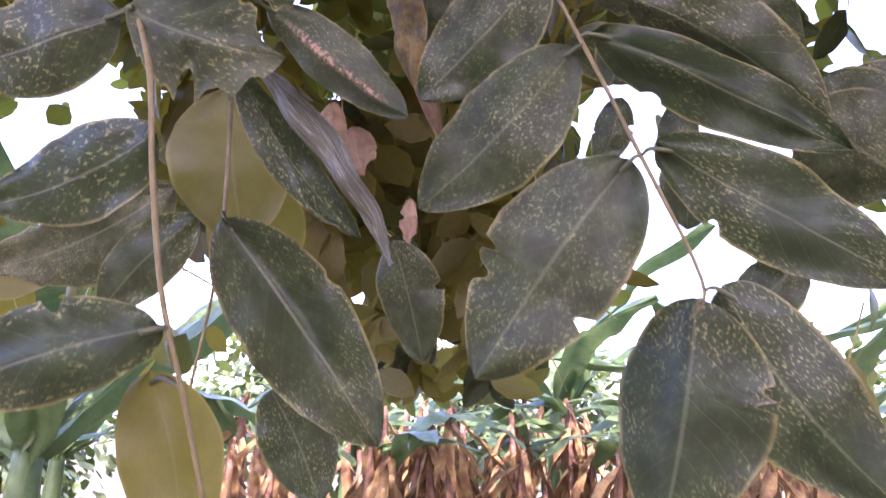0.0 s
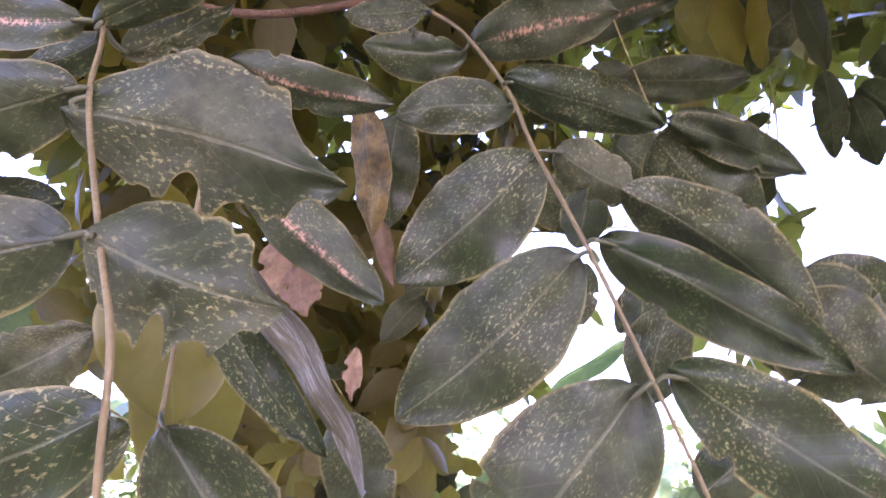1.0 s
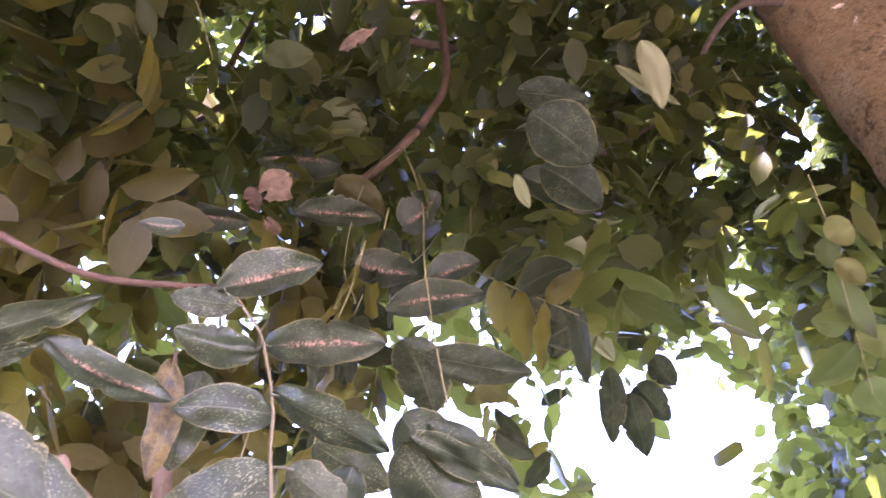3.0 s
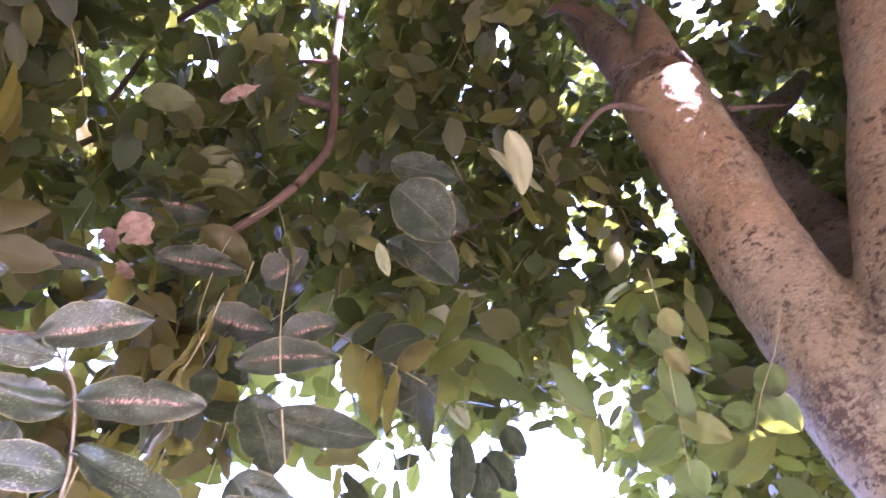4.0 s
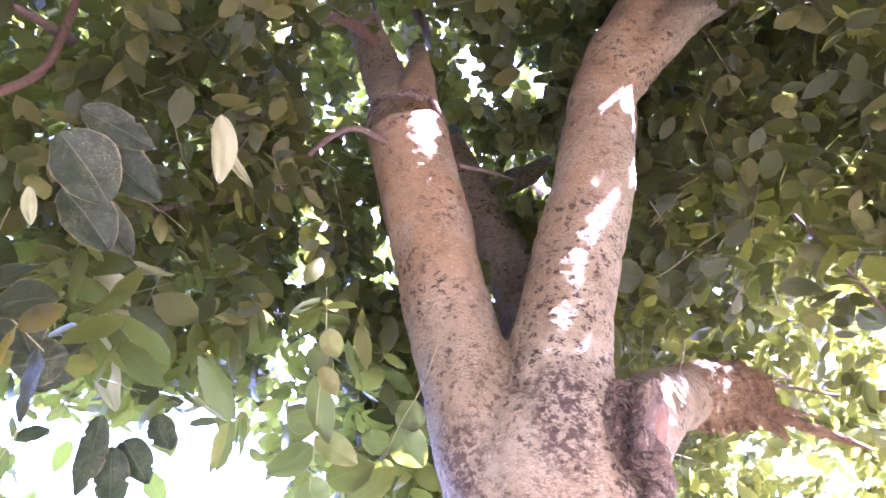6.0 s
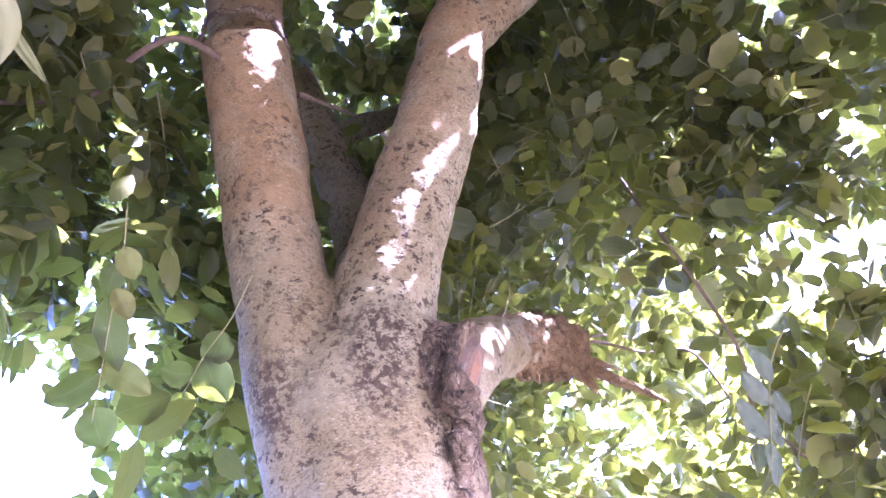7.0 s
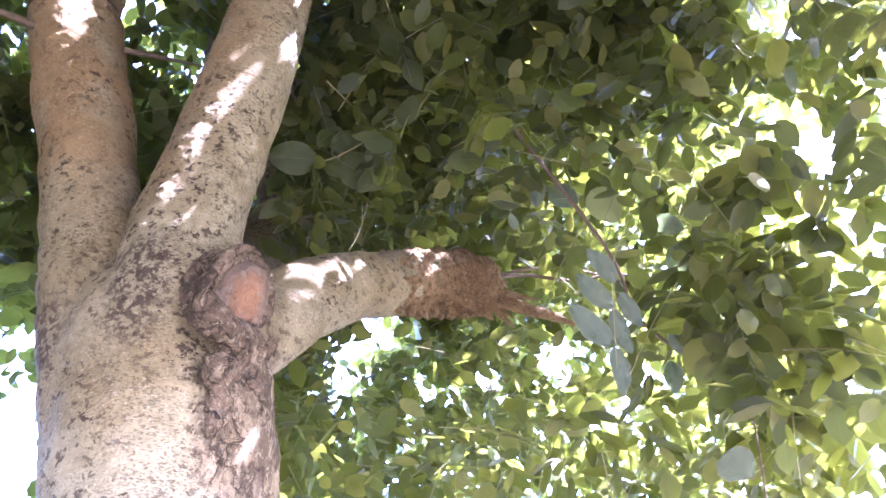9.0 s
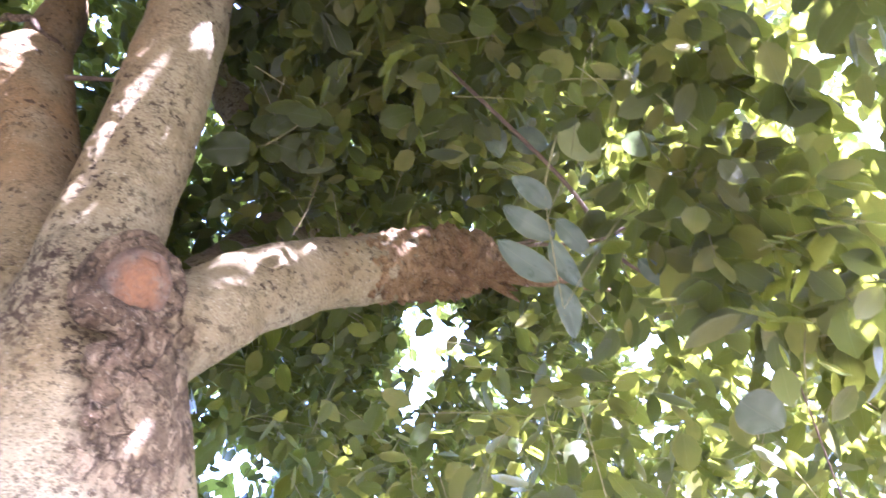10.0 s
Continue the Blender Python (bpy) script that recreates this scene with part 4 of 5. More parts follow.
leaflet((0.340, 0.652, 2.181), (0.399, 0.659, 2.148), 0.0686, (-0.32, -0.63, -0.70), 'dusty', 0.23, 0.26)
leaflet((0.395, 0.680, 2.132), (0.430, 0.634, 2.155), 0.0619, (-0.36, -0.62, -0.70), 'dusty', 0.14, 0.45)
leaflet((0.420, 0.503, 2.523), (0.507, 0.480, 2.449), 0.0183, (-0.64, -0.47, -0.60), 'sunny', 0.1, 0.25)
# leaves that hang in the bright gap beside the trunk
stem([(0.632, 0.423, 2.309), (0.668, 0.447, 2.251), (0.699, 0.477, 2.194), (0.735, 0.509, 2.133), (0.759, 0.531, 2.087)], 0.00094, 0.00059, 'stem_green')
leaflet((0.655, 0.434, 2.254), (0.686, 0.437, 2.224), 0.0315, (-0.56, -0.54, -0.62), 'crown', 0.1, 0.25)
leaflet((0.665, 0.449, 2.239), (0.683, 0.473, 2.211), 0.0300, (-0.47, -0.48, -0.74), 'crown', 0.1, 0.25)
leaflet((0.682, 0.463, 2.217), (0.714, 0.459, 2.188), 0.0284, (-0.60, -0.55, -0.58), 'crown', 0.1, 0.25)
leaflet((0.738, 0.516, 2.142), (0.729, 0.591, 2.120), 0.0410, (-0.71, -0.27, -0.65), 'crown', 0.1, 0.25)
leaflet((0.761, 0.537, 2.111), (0.797, 0.544, 2.074), 0.0505, (-0.52, -0.60, -0.61), 'crown', 0.1, 0.25)
leaflet((0.732, 0.510, 2.150), (0.781, 0.469, 2.119), 0.0394, (-0.71, -0.46, -0.53), 'crown', 0.1, 0.25)
leaflet((0.723, 0.502, 2.161), (0.696, 0.533, 2.175), 0.0347, (-0.78, -0.53, -0.34), 'crown', 0.1, 0.25)
stem([(0.806, 0.353, 2.286), (0.824, 0.394, 2.238), (0.833, 0.439, 2.197), (0.845, 0.476, 2.156)], 0.00094, 0.00059, 'stem_green')
leaflet((0.830, 0.410, 2.226), (0.851, 0.448, 2.191), 0.0449, (-0.59, -0.36, -0.73), 'crown', 0.1, 0.25)
leaflet((0.840, 0.446, 2.202), (0.892, 0.438, 2.155), 0.0570, (-0.62, -0.50, -0.61), 'crown', 0.1, 0.25)
leaflet((0.848, 0.468, 2.185), (0.824, 0.505, 2.194), 0.0380, (-0.81, -0.45, -0.38), 'crown', 0.1, 0.25)
leaflet((0.857, 0.487, 2.169), (0.876, 0.505, 2.143), 0.0345, (-0.55, -0.43, -0.72), 'crown', 0.1, 0.25)
# a sprig of rounded leaves between the two limbs
stem([(1.271, -0.025, 2.709), (1.238, 0.039, 2.65), (1.206, 0.084, 2.608), (1.184, 0.108, 2.595)], 0.0016, 0.0008, 'stem_green')
leaflet((1.184, 0.105, 2.596), (1.108, 0.16, 2.579), 0.0660, (-0.33, -0.52, -0.65), 'crown', 0.12, 0.25)
leaflet((1.191, 0.079, 2.62), (1.232, 0.026, 2.661), 0.0400, (-0.37, -0.45, -0.67), 'crown', 0.12, 0.25)
leaflet((1.199, 0.1, 2.603), (1.228, 0.08, 2.57), 0.0360, (-0.38, -0.49, -0.64), 'crown', 0.12, 0.25)
leaflet((1.221, 0.083, 2.612), (1.332, 0.047, 2.61), 0.0750, (-0.41, -0.46, -0.64), 'crown', 0.12, 0.25)
leaflet((1.245, 0.045, 2.656), (1.325, 0.018, 2.655), 0.0600, (-0.41, -0.43, -0.66), 'crown', 0.12, 0.25)
leaflet((1.173, 0.1, 2.631), (1.199, 0.066, 2.673), 0.0340, (-0.35, -0.47, -0.67), 'crown', 0.12, 0.25)
# leaves hanging past the broken limb, the sky's sheen painted into their pale colour
stem([(1.429, -0.372, 2.32), (1.446, -0.323, 2.265), (1.474, -0.294, 2.203), (1.521, -0.256, 2.11)], 0.0012, 0.0007, 'stem_green')
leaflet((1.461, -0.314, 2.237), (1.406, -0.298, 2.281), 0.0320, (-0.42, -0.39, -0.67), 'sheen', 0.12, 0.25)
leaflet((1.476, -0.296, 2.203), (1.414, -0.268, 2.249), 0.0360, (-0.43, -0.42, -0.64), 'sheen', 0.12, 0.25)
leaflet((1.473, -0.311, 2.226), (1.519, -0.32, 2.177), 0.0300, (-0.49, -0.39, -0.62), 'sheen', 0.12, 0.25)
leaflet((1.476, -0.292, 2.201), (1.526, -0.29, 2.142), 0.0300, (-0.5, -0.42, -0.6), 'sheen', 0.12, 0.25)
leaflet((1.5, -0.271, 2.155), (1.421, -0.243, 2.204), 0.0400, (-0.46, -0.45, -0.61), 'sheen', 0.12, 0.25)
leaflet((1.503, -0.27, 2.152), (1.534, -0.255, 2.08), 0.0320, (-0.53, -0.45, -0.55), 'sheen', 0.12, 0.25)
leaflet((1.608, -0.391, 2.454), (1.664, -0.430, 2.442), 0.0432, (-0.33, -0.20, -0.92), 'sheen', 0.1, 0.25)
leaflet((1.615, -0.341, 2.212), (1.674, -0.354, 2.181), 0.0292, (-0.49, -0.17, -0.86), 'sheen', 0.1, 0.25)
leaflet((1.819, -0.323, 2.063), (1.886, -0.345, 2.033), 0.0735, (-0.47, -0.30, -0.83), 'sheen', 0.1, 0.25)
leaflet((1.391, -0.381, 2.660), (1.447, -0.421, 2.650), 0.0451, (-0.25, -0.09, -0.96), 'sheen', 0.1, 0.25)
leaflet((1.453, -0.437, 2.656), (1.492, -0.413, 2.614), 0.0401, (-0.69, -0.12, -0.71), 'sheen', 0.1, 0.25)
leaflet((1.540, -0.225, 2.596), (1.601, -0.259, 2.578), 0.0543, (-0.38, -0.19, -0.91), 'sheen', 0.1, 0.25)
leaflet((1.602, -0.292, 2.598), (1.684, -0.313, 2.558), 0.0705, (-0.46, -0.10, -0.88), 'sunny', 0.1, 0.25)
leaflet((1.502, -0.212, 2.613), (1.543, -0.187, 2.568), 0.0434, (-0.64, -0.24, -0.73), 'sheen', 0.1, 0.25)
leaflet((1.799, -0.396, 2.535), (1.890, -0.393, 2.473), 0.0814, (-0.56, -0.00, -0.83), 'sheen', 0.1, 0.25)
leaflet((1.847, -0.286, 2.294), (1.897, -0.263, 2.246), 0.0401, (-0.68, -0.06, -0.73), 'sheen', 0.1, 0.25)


# ---- crown ----
HEART = np.array((0.45, -0.15, 1.7))
SUN_WAY = np.array(SUN)
# the free room under the crown, between the path and the wood
PATHWAY = [(0.05, 0.0, 1.62), (0.1, -0.07, 1.63), (0.2, -0.15, 1.62), (0.25, -0.36, 1.55), (0.55, -0.5, 1.52), (0.9, -0.64, 1.5)]
WOOD = [(0.787, 0.42, 3.03), (0.78, 0.45, 3.17), (1.1, 0.32, 1.9), (1.05, 0.32, 2.15), (0.98, 0.40, 2.4), (0.88, 0.42, 2.65), (0.78, 0.41, 2.9), (1.03, 0.24, 2.45), (1.0, 0.12, 2.7), (0.96, 0.03, 2.95), (0.93, -0.03, 3.15), (1.3, 0.2, 2.36), (1.5, 0.16, 2.48), (1.7, 0.07, 2.57), (1.1, 0.16, 2.22)]
BEHIND = [(1.44, 0.5, 2.85), (1.48, 0.53, 3.05), (1.43, 0.56, 3.24), (1.33, 0.58, 3.4), (1.25, 0.6, 3.52), (1.5, 0.44, 3.56)]
BOUGHS = [(-0.2, 1.12, 3.06), (-0.117, 0.95, 3.214), (-0.05, 0.87, 3.26), (0.004, 0.80, 3.309), (0.52, 0.35, 3.03), (0.66, 0.39, 2.93), (0.2, 0.72, 2.5), (0.228, 0.73, 2.672), (0.21, 0.725, 2.78), (0.19, 0.72, 2.892), (0.17, 0.71, 3.03)]
# places on the wood that the sun reaches through the leaves, with the hole's width
LIT = [(0.96, 0.13, 2.45, 0.014), (0.954, 0.116, 2.542, 0.022), (1.0, 0.15, 2.37, 0.008), (1.055, 0.125, 2.53, 0.016), (1.04, 0.085, 2.62, 0.012), (0.94, 0.06, 2.67, 0.012), (1.03, 0.04, 2.72, 0.018), (0.975, 0.03, 2.80, 0.012), (1.01, -0.005, 2.85, 0.014), (0.94, -0.05, 2.90, 0.008), (0.985, -0.06, 2.99, 0.014), (0.965, -0.19, 3.22, 0.010),
       (0.747, 0.351, 2.834, 0.022), (0.757, 0.348, 2.765, 0.016), (0.766, 0.345, 2.69, 0.016), (0.79, 0.338, 2.61, 0.014), (1.25, 0.15, 2.38, 0.045), (1.17, 0.13, 2.05, 0.006), (1.33, 0.13, 2.45, 0.012), (1.20, 0.16, 2.28, 0.008), (1.06, 0.18, 1.90, 0.03), (1.12, 0.17, 1.83, 0.03), (1.02, 0.2, 1.98, 0.015)]


def away_from_lines(p, starts, ends, room):
    keep = np.ones(len(p), bool)
    for a in starts:
        a = np.array(a)
        for b in ends:
            d = np.array(b) - a
            t = np.clip(((p - a) @ d) / (d @ d), 0, 1)
            keep &= np.linalg.norm(p - a - t[:, None] * d, axis=1) > room * (0.35 + 0.65 * t) + 0.0
    return keep


# openings in the crown towards the sky: where they are seen from, then bearing, height and half widths in degrees
OPENINGS = {}
OPENINGS[(0.07, -0.05, 1.64)] = ((17, 33, 4, 3.5), (44.5, 35.5, 3, 5), (-6.7, 54.5, 2, 2.4), (1.8, 63.1, 2.2, 2.2), (35, 62, 2.5, 2), (65.5, 60.6, 3.5, 2.5), (75.4, 58.5, 2.5, 1.5), (71.7, 51.3, 1.5, 1.8), (43.1, 44.9, 1.6, 2), (49.1, 43.1, 1.2, 1.2), (48.2, 47.2, 0.9, 0.9), (45.2, 38.1, 0.8, 1), (45.4, 33.5, 1, 1), (51.8, 45.9, 1, 0.8), (54.7, 45.5, 1.5, 3), (44, 46, 2, 4), (-6.5, 38, 1.5, 2.5), (53, 43.7, 1.5, 1.5), (36, 24.5, 7.5, 7))
OPENINGS[(0.21, -0.24, 1.58)] = ((33, 22.5, 6.5, 6.5), (39.5, 33.5, 2.6, 3), (101, 34.5, 3, 3.6), (107, 33, 2, 2.2), (103.7, 27.4, 1.8, 1.6), (110.8, 41.2, 2, 2.5), (107.5, 50.5, 1.2, 1), (112, 52, 2.5, 2.5), (111, 41, 2, 2), (61, 61.5, 3, 3), (106, 34, 2, 2))
OPENINGS[(0.70, -0.59, 1.53)] = ((49, 38, 4, 3), (45.4, 33.8, 3.5, 3.5), (14, 25, 6, 8), (59, 61, 2, 2))
OPENINGS[(0.42, -0.43, 1.47)] = ((31, 27, 3.6, 6),)
OPENINGS[(0.91, -0.64, 1.51)] = ((42.5, 39, 3, 5), (25.5, 28.5, 3.2, 2.6))
# and the many pinholes between the leaves
chance = random.Random(41)
for eye, count, bearings, heights in (((0.07, -0.05, 1.64), 45, (-10, 62), (28, 66)), ((0.07, -0.05, 1.64), 26, (36, 54), (28, 50)), ((0.21, -0.24, 1.58), 60, (8, 100), (22, 64)), ((0.70, -0.59, 1.53), 26, (44, 76), (17, 37)), ((0.70, -0.59, 1.53), 30, (5, 96), (36, 64))):
    low = bearings == (44, 76)
    OPENINGS[eye] += tuple((chance.uniform(*bearings), chance.uniform(*heights), chance.uniform(0.5, 1.3) * (1.5 if low else 1), chance.uniform(0.5, 1.0) * (1.5 if low else 1)) for i in range(count))


def open_sky(p, rnd):
    keep = np.ones(len(p), bool)
    for eye, holes in OPENINGS.items():
        q = p - np.array(eye)
        az = np.degrees(np.arctan2(q[:, 0], q[:, 1]))
        el = np.degrees(np.arctan2(q[:, 2], np.hypot(q[:, 0], q[:, 1])))
        for a, e, ra, re in holes:
            keep &= (((az - a) / ra) ** 2 + ((el - e) / re) ** 2 > 1) | (rnd.random(len(p)) < 0.12)
    return keep


# stretches of the crown that the sun reaches: middle, how far sunward the way is free, half width, lowest and highest, stripes, leaves left
SUNLIT = [((1.75, -0.2), 0.4, 0.55, 1.45, 2.3, None, 0.38), ((2.05, 1.2), 0.6, 0.75, 1.0, 1.9, (14.0, -0.4), 0.15), ((0.0, 1.2), 0.3, 0.8, 2.4, 2.82, (21.0, 0.3), 0.06), ((3.6, -0.6), -0.1, 1.65, 2.5, 4.6, None, 0.15)]
SUN_FLAT = np.array((math.sin(radians(SUN_AZ)), math.cos(radians(SUN_AZ))))


def sun_fall(p, middle):
    """How far sunward of the middle the points lie, and where their shadows fall on the upright plane through it."""
    q = p[:, :2] - np.array(middle)
    ahead = q @ SUN_FLAT
    across = q @ np.array((-SUN_FLAT[1], SUN_FLAT[0]))
    return ahead, across, p[:, 2] - ahead * math.tan(radians(SUN_EL))


def crown_room(p, rnd):
    """Which of the points lie where leaves grow."""
    q = p - HEART
    az = np.degrees(np.arctan2(q[:, 0], q[:, 1]))
    el = np.degrees(np.arctan2(q[:, 2], np.hypot(q[:, 0], q[:, 1])))
    rim = np.interp(az, [-180, -60, -38, -25, 10, 20, 50, 56, 95, 100, 112, 120, 180], [24, 18, 26, 32, 32, 34, 34, 14, 10, 12, 14, 16, 24])
    keep = el + rnd.normal(0, 2.5, len(p)) > rim
    for middle, past, wide, low, high, stripes, left in SUNLIT:
        ahead, across, fall = sun_fall(p, middle)
        window = (ahead > past) & (np.abs(across) < wide) & (fall > low) & (fall < high)
        if stripes:
            window &= np.sin(across * stripes[0]) > stripes[1]
        keep &= ~window | (rnd.random(len(p)) < left)
    thin = (p[:, 0] > 1.3) & (p[:, 0] < 3.0) & (p[:, 1] > -0.35) & (p[:, 1] < 1.8) & (p[:, 2] < 2.95)
    keep &= ~thin | (rnd.random(len(p)) < 0.42)
    keep &= open_sky(p, rnd)
    for a in PATHWAY:
        keep &= np.linalg.norm(p - np.array(a), axis=1) > 0.85
    keep &= away_from_lines(p, PATHWAY, WOOD, 0.20)
    keep &= away_from_lines(p, PATHWAY[:3], BOUGHS, 0.075) & away_from_lines(p, PATHWAY[1:4], BEHIND, 0.085)
    for x, y, z, r in LIT:
        d = p - np.array((x, y, z))
        s = d @ SUN_WAY
        keep &= (s < 0) | (np.linalg.norm(d - s[:, None] * SUN_WAY, axis=1) > r + np.where(s > 2.4, 0.052, 0.020))
    return keep


def spray(count, seed, near, deep, bearings, lift, sizes=(0.042, 0.074)):
    """Bases, axes, ups and lengths of the leaflets of that many pinnate leaves."""
    rnd = np.random.default_rng(seed)
    az = np.radians(rnd.uniform(*bearings, count))
    el = np.arcsin(rnd.uniform(math.sin(radians(lift)), 1.0, count))
    r = near + deep * rnd.random(count) ** 1.1
    out = np.stack([np.sin(az) * np.cos(el), np.cos(az) * np.cos(el), np.sin(el)], 1)
    foot = HEART + out * r[:, None]
    axis = rnd.normal(0, 0.6, (count, 3)) + out * 0.25 + np.array((0, 0, -0.45))
    axis /= np.linalg.norm(axis, axis=1)[:, None]
    side = np.cross(axis, rnd.normal(0, 0.45, (count, 3)) + np.array((0, 0, 1.0)))
    side /= np.linalg.norm(side, axis=1)[:, None]
    size = rnd.uniform(*sizes, count)
    bases, axes, ups, lens, owners = [], [], [], [], []
    for pair in range(5):
        for s in ((1, -1) if pair < 4 else (0,)):
            at = foot + axis * (size * (0.7 + 0.62 * pair))[:, None] + rnd.normal(0, 0.006, (count, 3))
            way = axis * (0.55 if s else 1.0) + side * s + rnd.normal(0, 0.22, (count, 3)) + np.array((0, 0, -0.25))
            way /= np.linalg.norm(way, axis=1)[:, None]
            up = np.cross(side, axis) * 0.5 + rnd.normal(0, 0.4, (count, 3)) + np.array((0, 0, 0.6))
            bases.append(at), axes.append(way), ups.append(up), lens.append(size * rnd.uniform(0.8, 1.2, count)), owners.append(np.arange(count))
    parts = [np.concatenate(a) for a in (bases, axes, ups, lens, owners)]
    keep = crown_room(parts[0] + parts[1] * parts[3][:, None] * 0.5, rnd)
    return [a[keep] for a in parts] + [foot, axis, size]


ROWS = ((0.15, 0.155, 0.0), (0.44, 0.245, -0.002), (0.76, 0.172, -0.03))
LEAF = np.array([(0, 0, 0)] + [(u, w * k, z - 0.28 * w * abs(k)) for u, w, z in ROWS for k in (1, 0, -1)] + [(1.0, 0, -0.09)])
LEAF_UV = np.array([(0, 0.5)] + [(u, 0.5 + 0.5 * k) for u, w, z in ROWS for k in (1, 0, -1)] + [(1, 0.5)])
LEAF_FACES = [(0, 2, 1), (0, 3, 2)] + [(i + k, i + k + 1, i + k + 4, i + k + 3) for i in (1, 4) for k in (0, 1)] + [(7, 8, 10), (8, 9, 10)]


def leaf_mass(name, parts, material, seed, broad=1.0):
    """Many leaflets in one mesh."""
    base, axis, up, length = parts[:4]
    rnd = np.random.default_rng(seed)
    n = len(base)
    y = np.cross(up, axis)
    y /= np.linalg.norm(y, axis=1)[:, None] + 1e-9
    z = np.cross(axis, y)
    shape = np.repeat(LEAF[None], n, 0)
    shape[:, :, 1] *= rnd.uniform(0.9, 1.35, (n, 1)) * broad
    shape[:, :, 2] *= rnd.uniform(-0.6, 2.4, (n, 1))
    shape[:, :, 2] -= (shape[:, :, 0] ** 2) * rnd.uniform(-0.05, 0.25, (n, 1))
    shape *= length[:, None, None]
    verts = base[:, None] + shape[:, :, :1] * axis[:, None] + shape[:, :, 1:2] * y[:, None] + shape[:, :, 2:] * z[:, None]
    k = len(LEAF)
    faces = [tuple(i * k + j for j in face) for i in range(n) for face in LEAF_FACES]
    return mesh_object(name, verts.reshape(-1, 3), faces, MATS[material], None, True, np.tile(LEAF_UV, (n, 1)))


def crown_part(ob, label):
    ob.parent = tree
    ob.matrix_parent_inverse = tree_home
    tagged(ob, label, kind="stuff")


inner = spray(6400, 21, 1.15, 1.85, (-75, 78), 24, (0.040, 0.070))
crown_part(leaf_mass("crown", inner, "crown", 1), "shaded green leaves of the crown")
outer = spray(3900, 22, 2.2, 2.4, (-80, 80), 22)
crown_part(leaf_mass("crown", outer, "crown", 2), "high green leaves of the crown")
lit = spray(3700, 23, 1.25, 2.0, (50, 135), 12, (0.042, 0.074))
crown_part(leaf_mass("crown", lit, "crown", 3, 1.1), "sunlit yellow-green leaves of the crown")
rest = spray(4600, 24, 1.3, 2.8, (130, 290), 14, (0.05, 0.085))
low = spray(950, 26, 1.7, 1.6, (62, 125), 6, (0.048, 0.08))
crown_part(leaf_mass("crown", low, "crown", 8, 1.1), "yellow-green leaves low on the sunny side")
rnd = np.random.default_rng(77)
# the neighbouring boughs beyond the sunny gap
n_far = 27000
away = np.stack([rnd.uniform(2.5, 5.4, n_far), rnd.uniform(-3.4, 4.2, n_far), rnd.uniform(2.0, 7.2, n_far)], 1)
away = away[crown_room(away, rnd)]
n_far = len(away)
hang = rnd.normal(0, 0.6, (n_far, 3)) + np.array((0, 0, -0.6))
hang /= np.linalg.norm(hang, axis=1)[:, None]
crown_part(leaf_mass("crown", [away, hang, rnd.normal(0, 0.4, (n_far, 3)) + np.array((-0.3, 0, 0.7)), rnd.uniform(0.085, 0.15, n_far)], "crown", 11), "leaves of the boughs farther off")
# unseen high boughs over and behind the path, added sunward to shade the crown
n_far = 14000
shade_eaves = np.stack([rnd.uniform(0.6, 5.6, n_far), rnd.uniform(-4.2, -2.6, n_far), rnd.uniform(2.55, 6.6, n_far)], 1)
shade_eaves[:, 2] += 0.3 * np.maximum(0.0, shade_eaves[:, 0] - 1.8) + (-0.2 - shade_eaves[:, 1]) * SUN_WAY[2] / -SUN_WAY[1]
shade_eaves[:, 0] += (-0.2 - shade_eaves[:, 1]) * SUN_WAY[0] / -SUN_WAY[1]
shade_eaves = shade_eaves[crown_room(shade_eaves, rnd)]
n_far = len(shade_eaves)
hang = rnd.normal(0, 0.6, (n_far, 3)) + np.array((0, 0, -0.4))
hang /= np.linalg.norm(hang, axis=1)[:, None]
crown_part(leaf_mass("crown", [shade_eaves, hang, rnd.normal(0, 0.5, (n_far, 3)) + np.array((0, 0, 0.7)), rnd.uniform(0.10, 0.17, n_far)], "crown", 12), "unseen high leaves added to shade the upper crown")
# unseen leaves added between sun and limbs, which break its light into slivers
strips = []
for a, b, n_leaf in (((1.03, 0.12, 2.45), (0.95, -0.12, 3.12), 6), ((1.2, 0.15, 2.3), (1.45, 0.13, 2.52), 3), ((1.0, 0.2, 2.0), (1.16, 0.16, 1.78), 3)):
    for i in range(n_leaf):
        strips.append(np.array(a) + (np.array(b) - np.array(a)) * (i + rnd.uniform(0.2, 0.8)) / n_leaf + SUN_WAY * rnd.uniform(1.35, 1.9) + np.array((rnd.uniform(-0.08, 0.05), 0, 0)))
strips = np.array(strips)
n_far = len(strips)
hang = rnd.normal(0, 0.35, (n_far, 3)) + np.array((0.8, 0, -0.35))
hang /= np.linalg.norm(hang, axis=1)[:, None]
crown_part(leaf_mass("crown", [strips, hang, SUN_WAY + rnd.normal(0, 0.35, (n_far, 3)), rnd.uniform(0.055, 0.085, n_far)], "crown", 14), "unseen leaves added to shade the limbs")
# leaves added above the visible crown, to keep the sun off the garden
tops = spray(640, 27, 1.0, 0.1, (0, 360), 60)
n_top = len(tops[0])
tops[0] = np.stack([rnd.uniform(-4.5, 6.0, n_top), rnd.uniform(0.6, 4.6, n_top), rnd.uniform(5.9, 7.2, n_top)], 1)
tops[3] = tops[3] * 2.2
crown_part(leaf_mass("crown", tops, "crown", 9), "unseen topmost leaves added to shade the garden")
# unseen canopy over and behind the path, made dense to hold off skylight
sky_blocker = spray(4200, 25, 1.5, 2.4, (88, 265), 30, (0.05, 0.085))
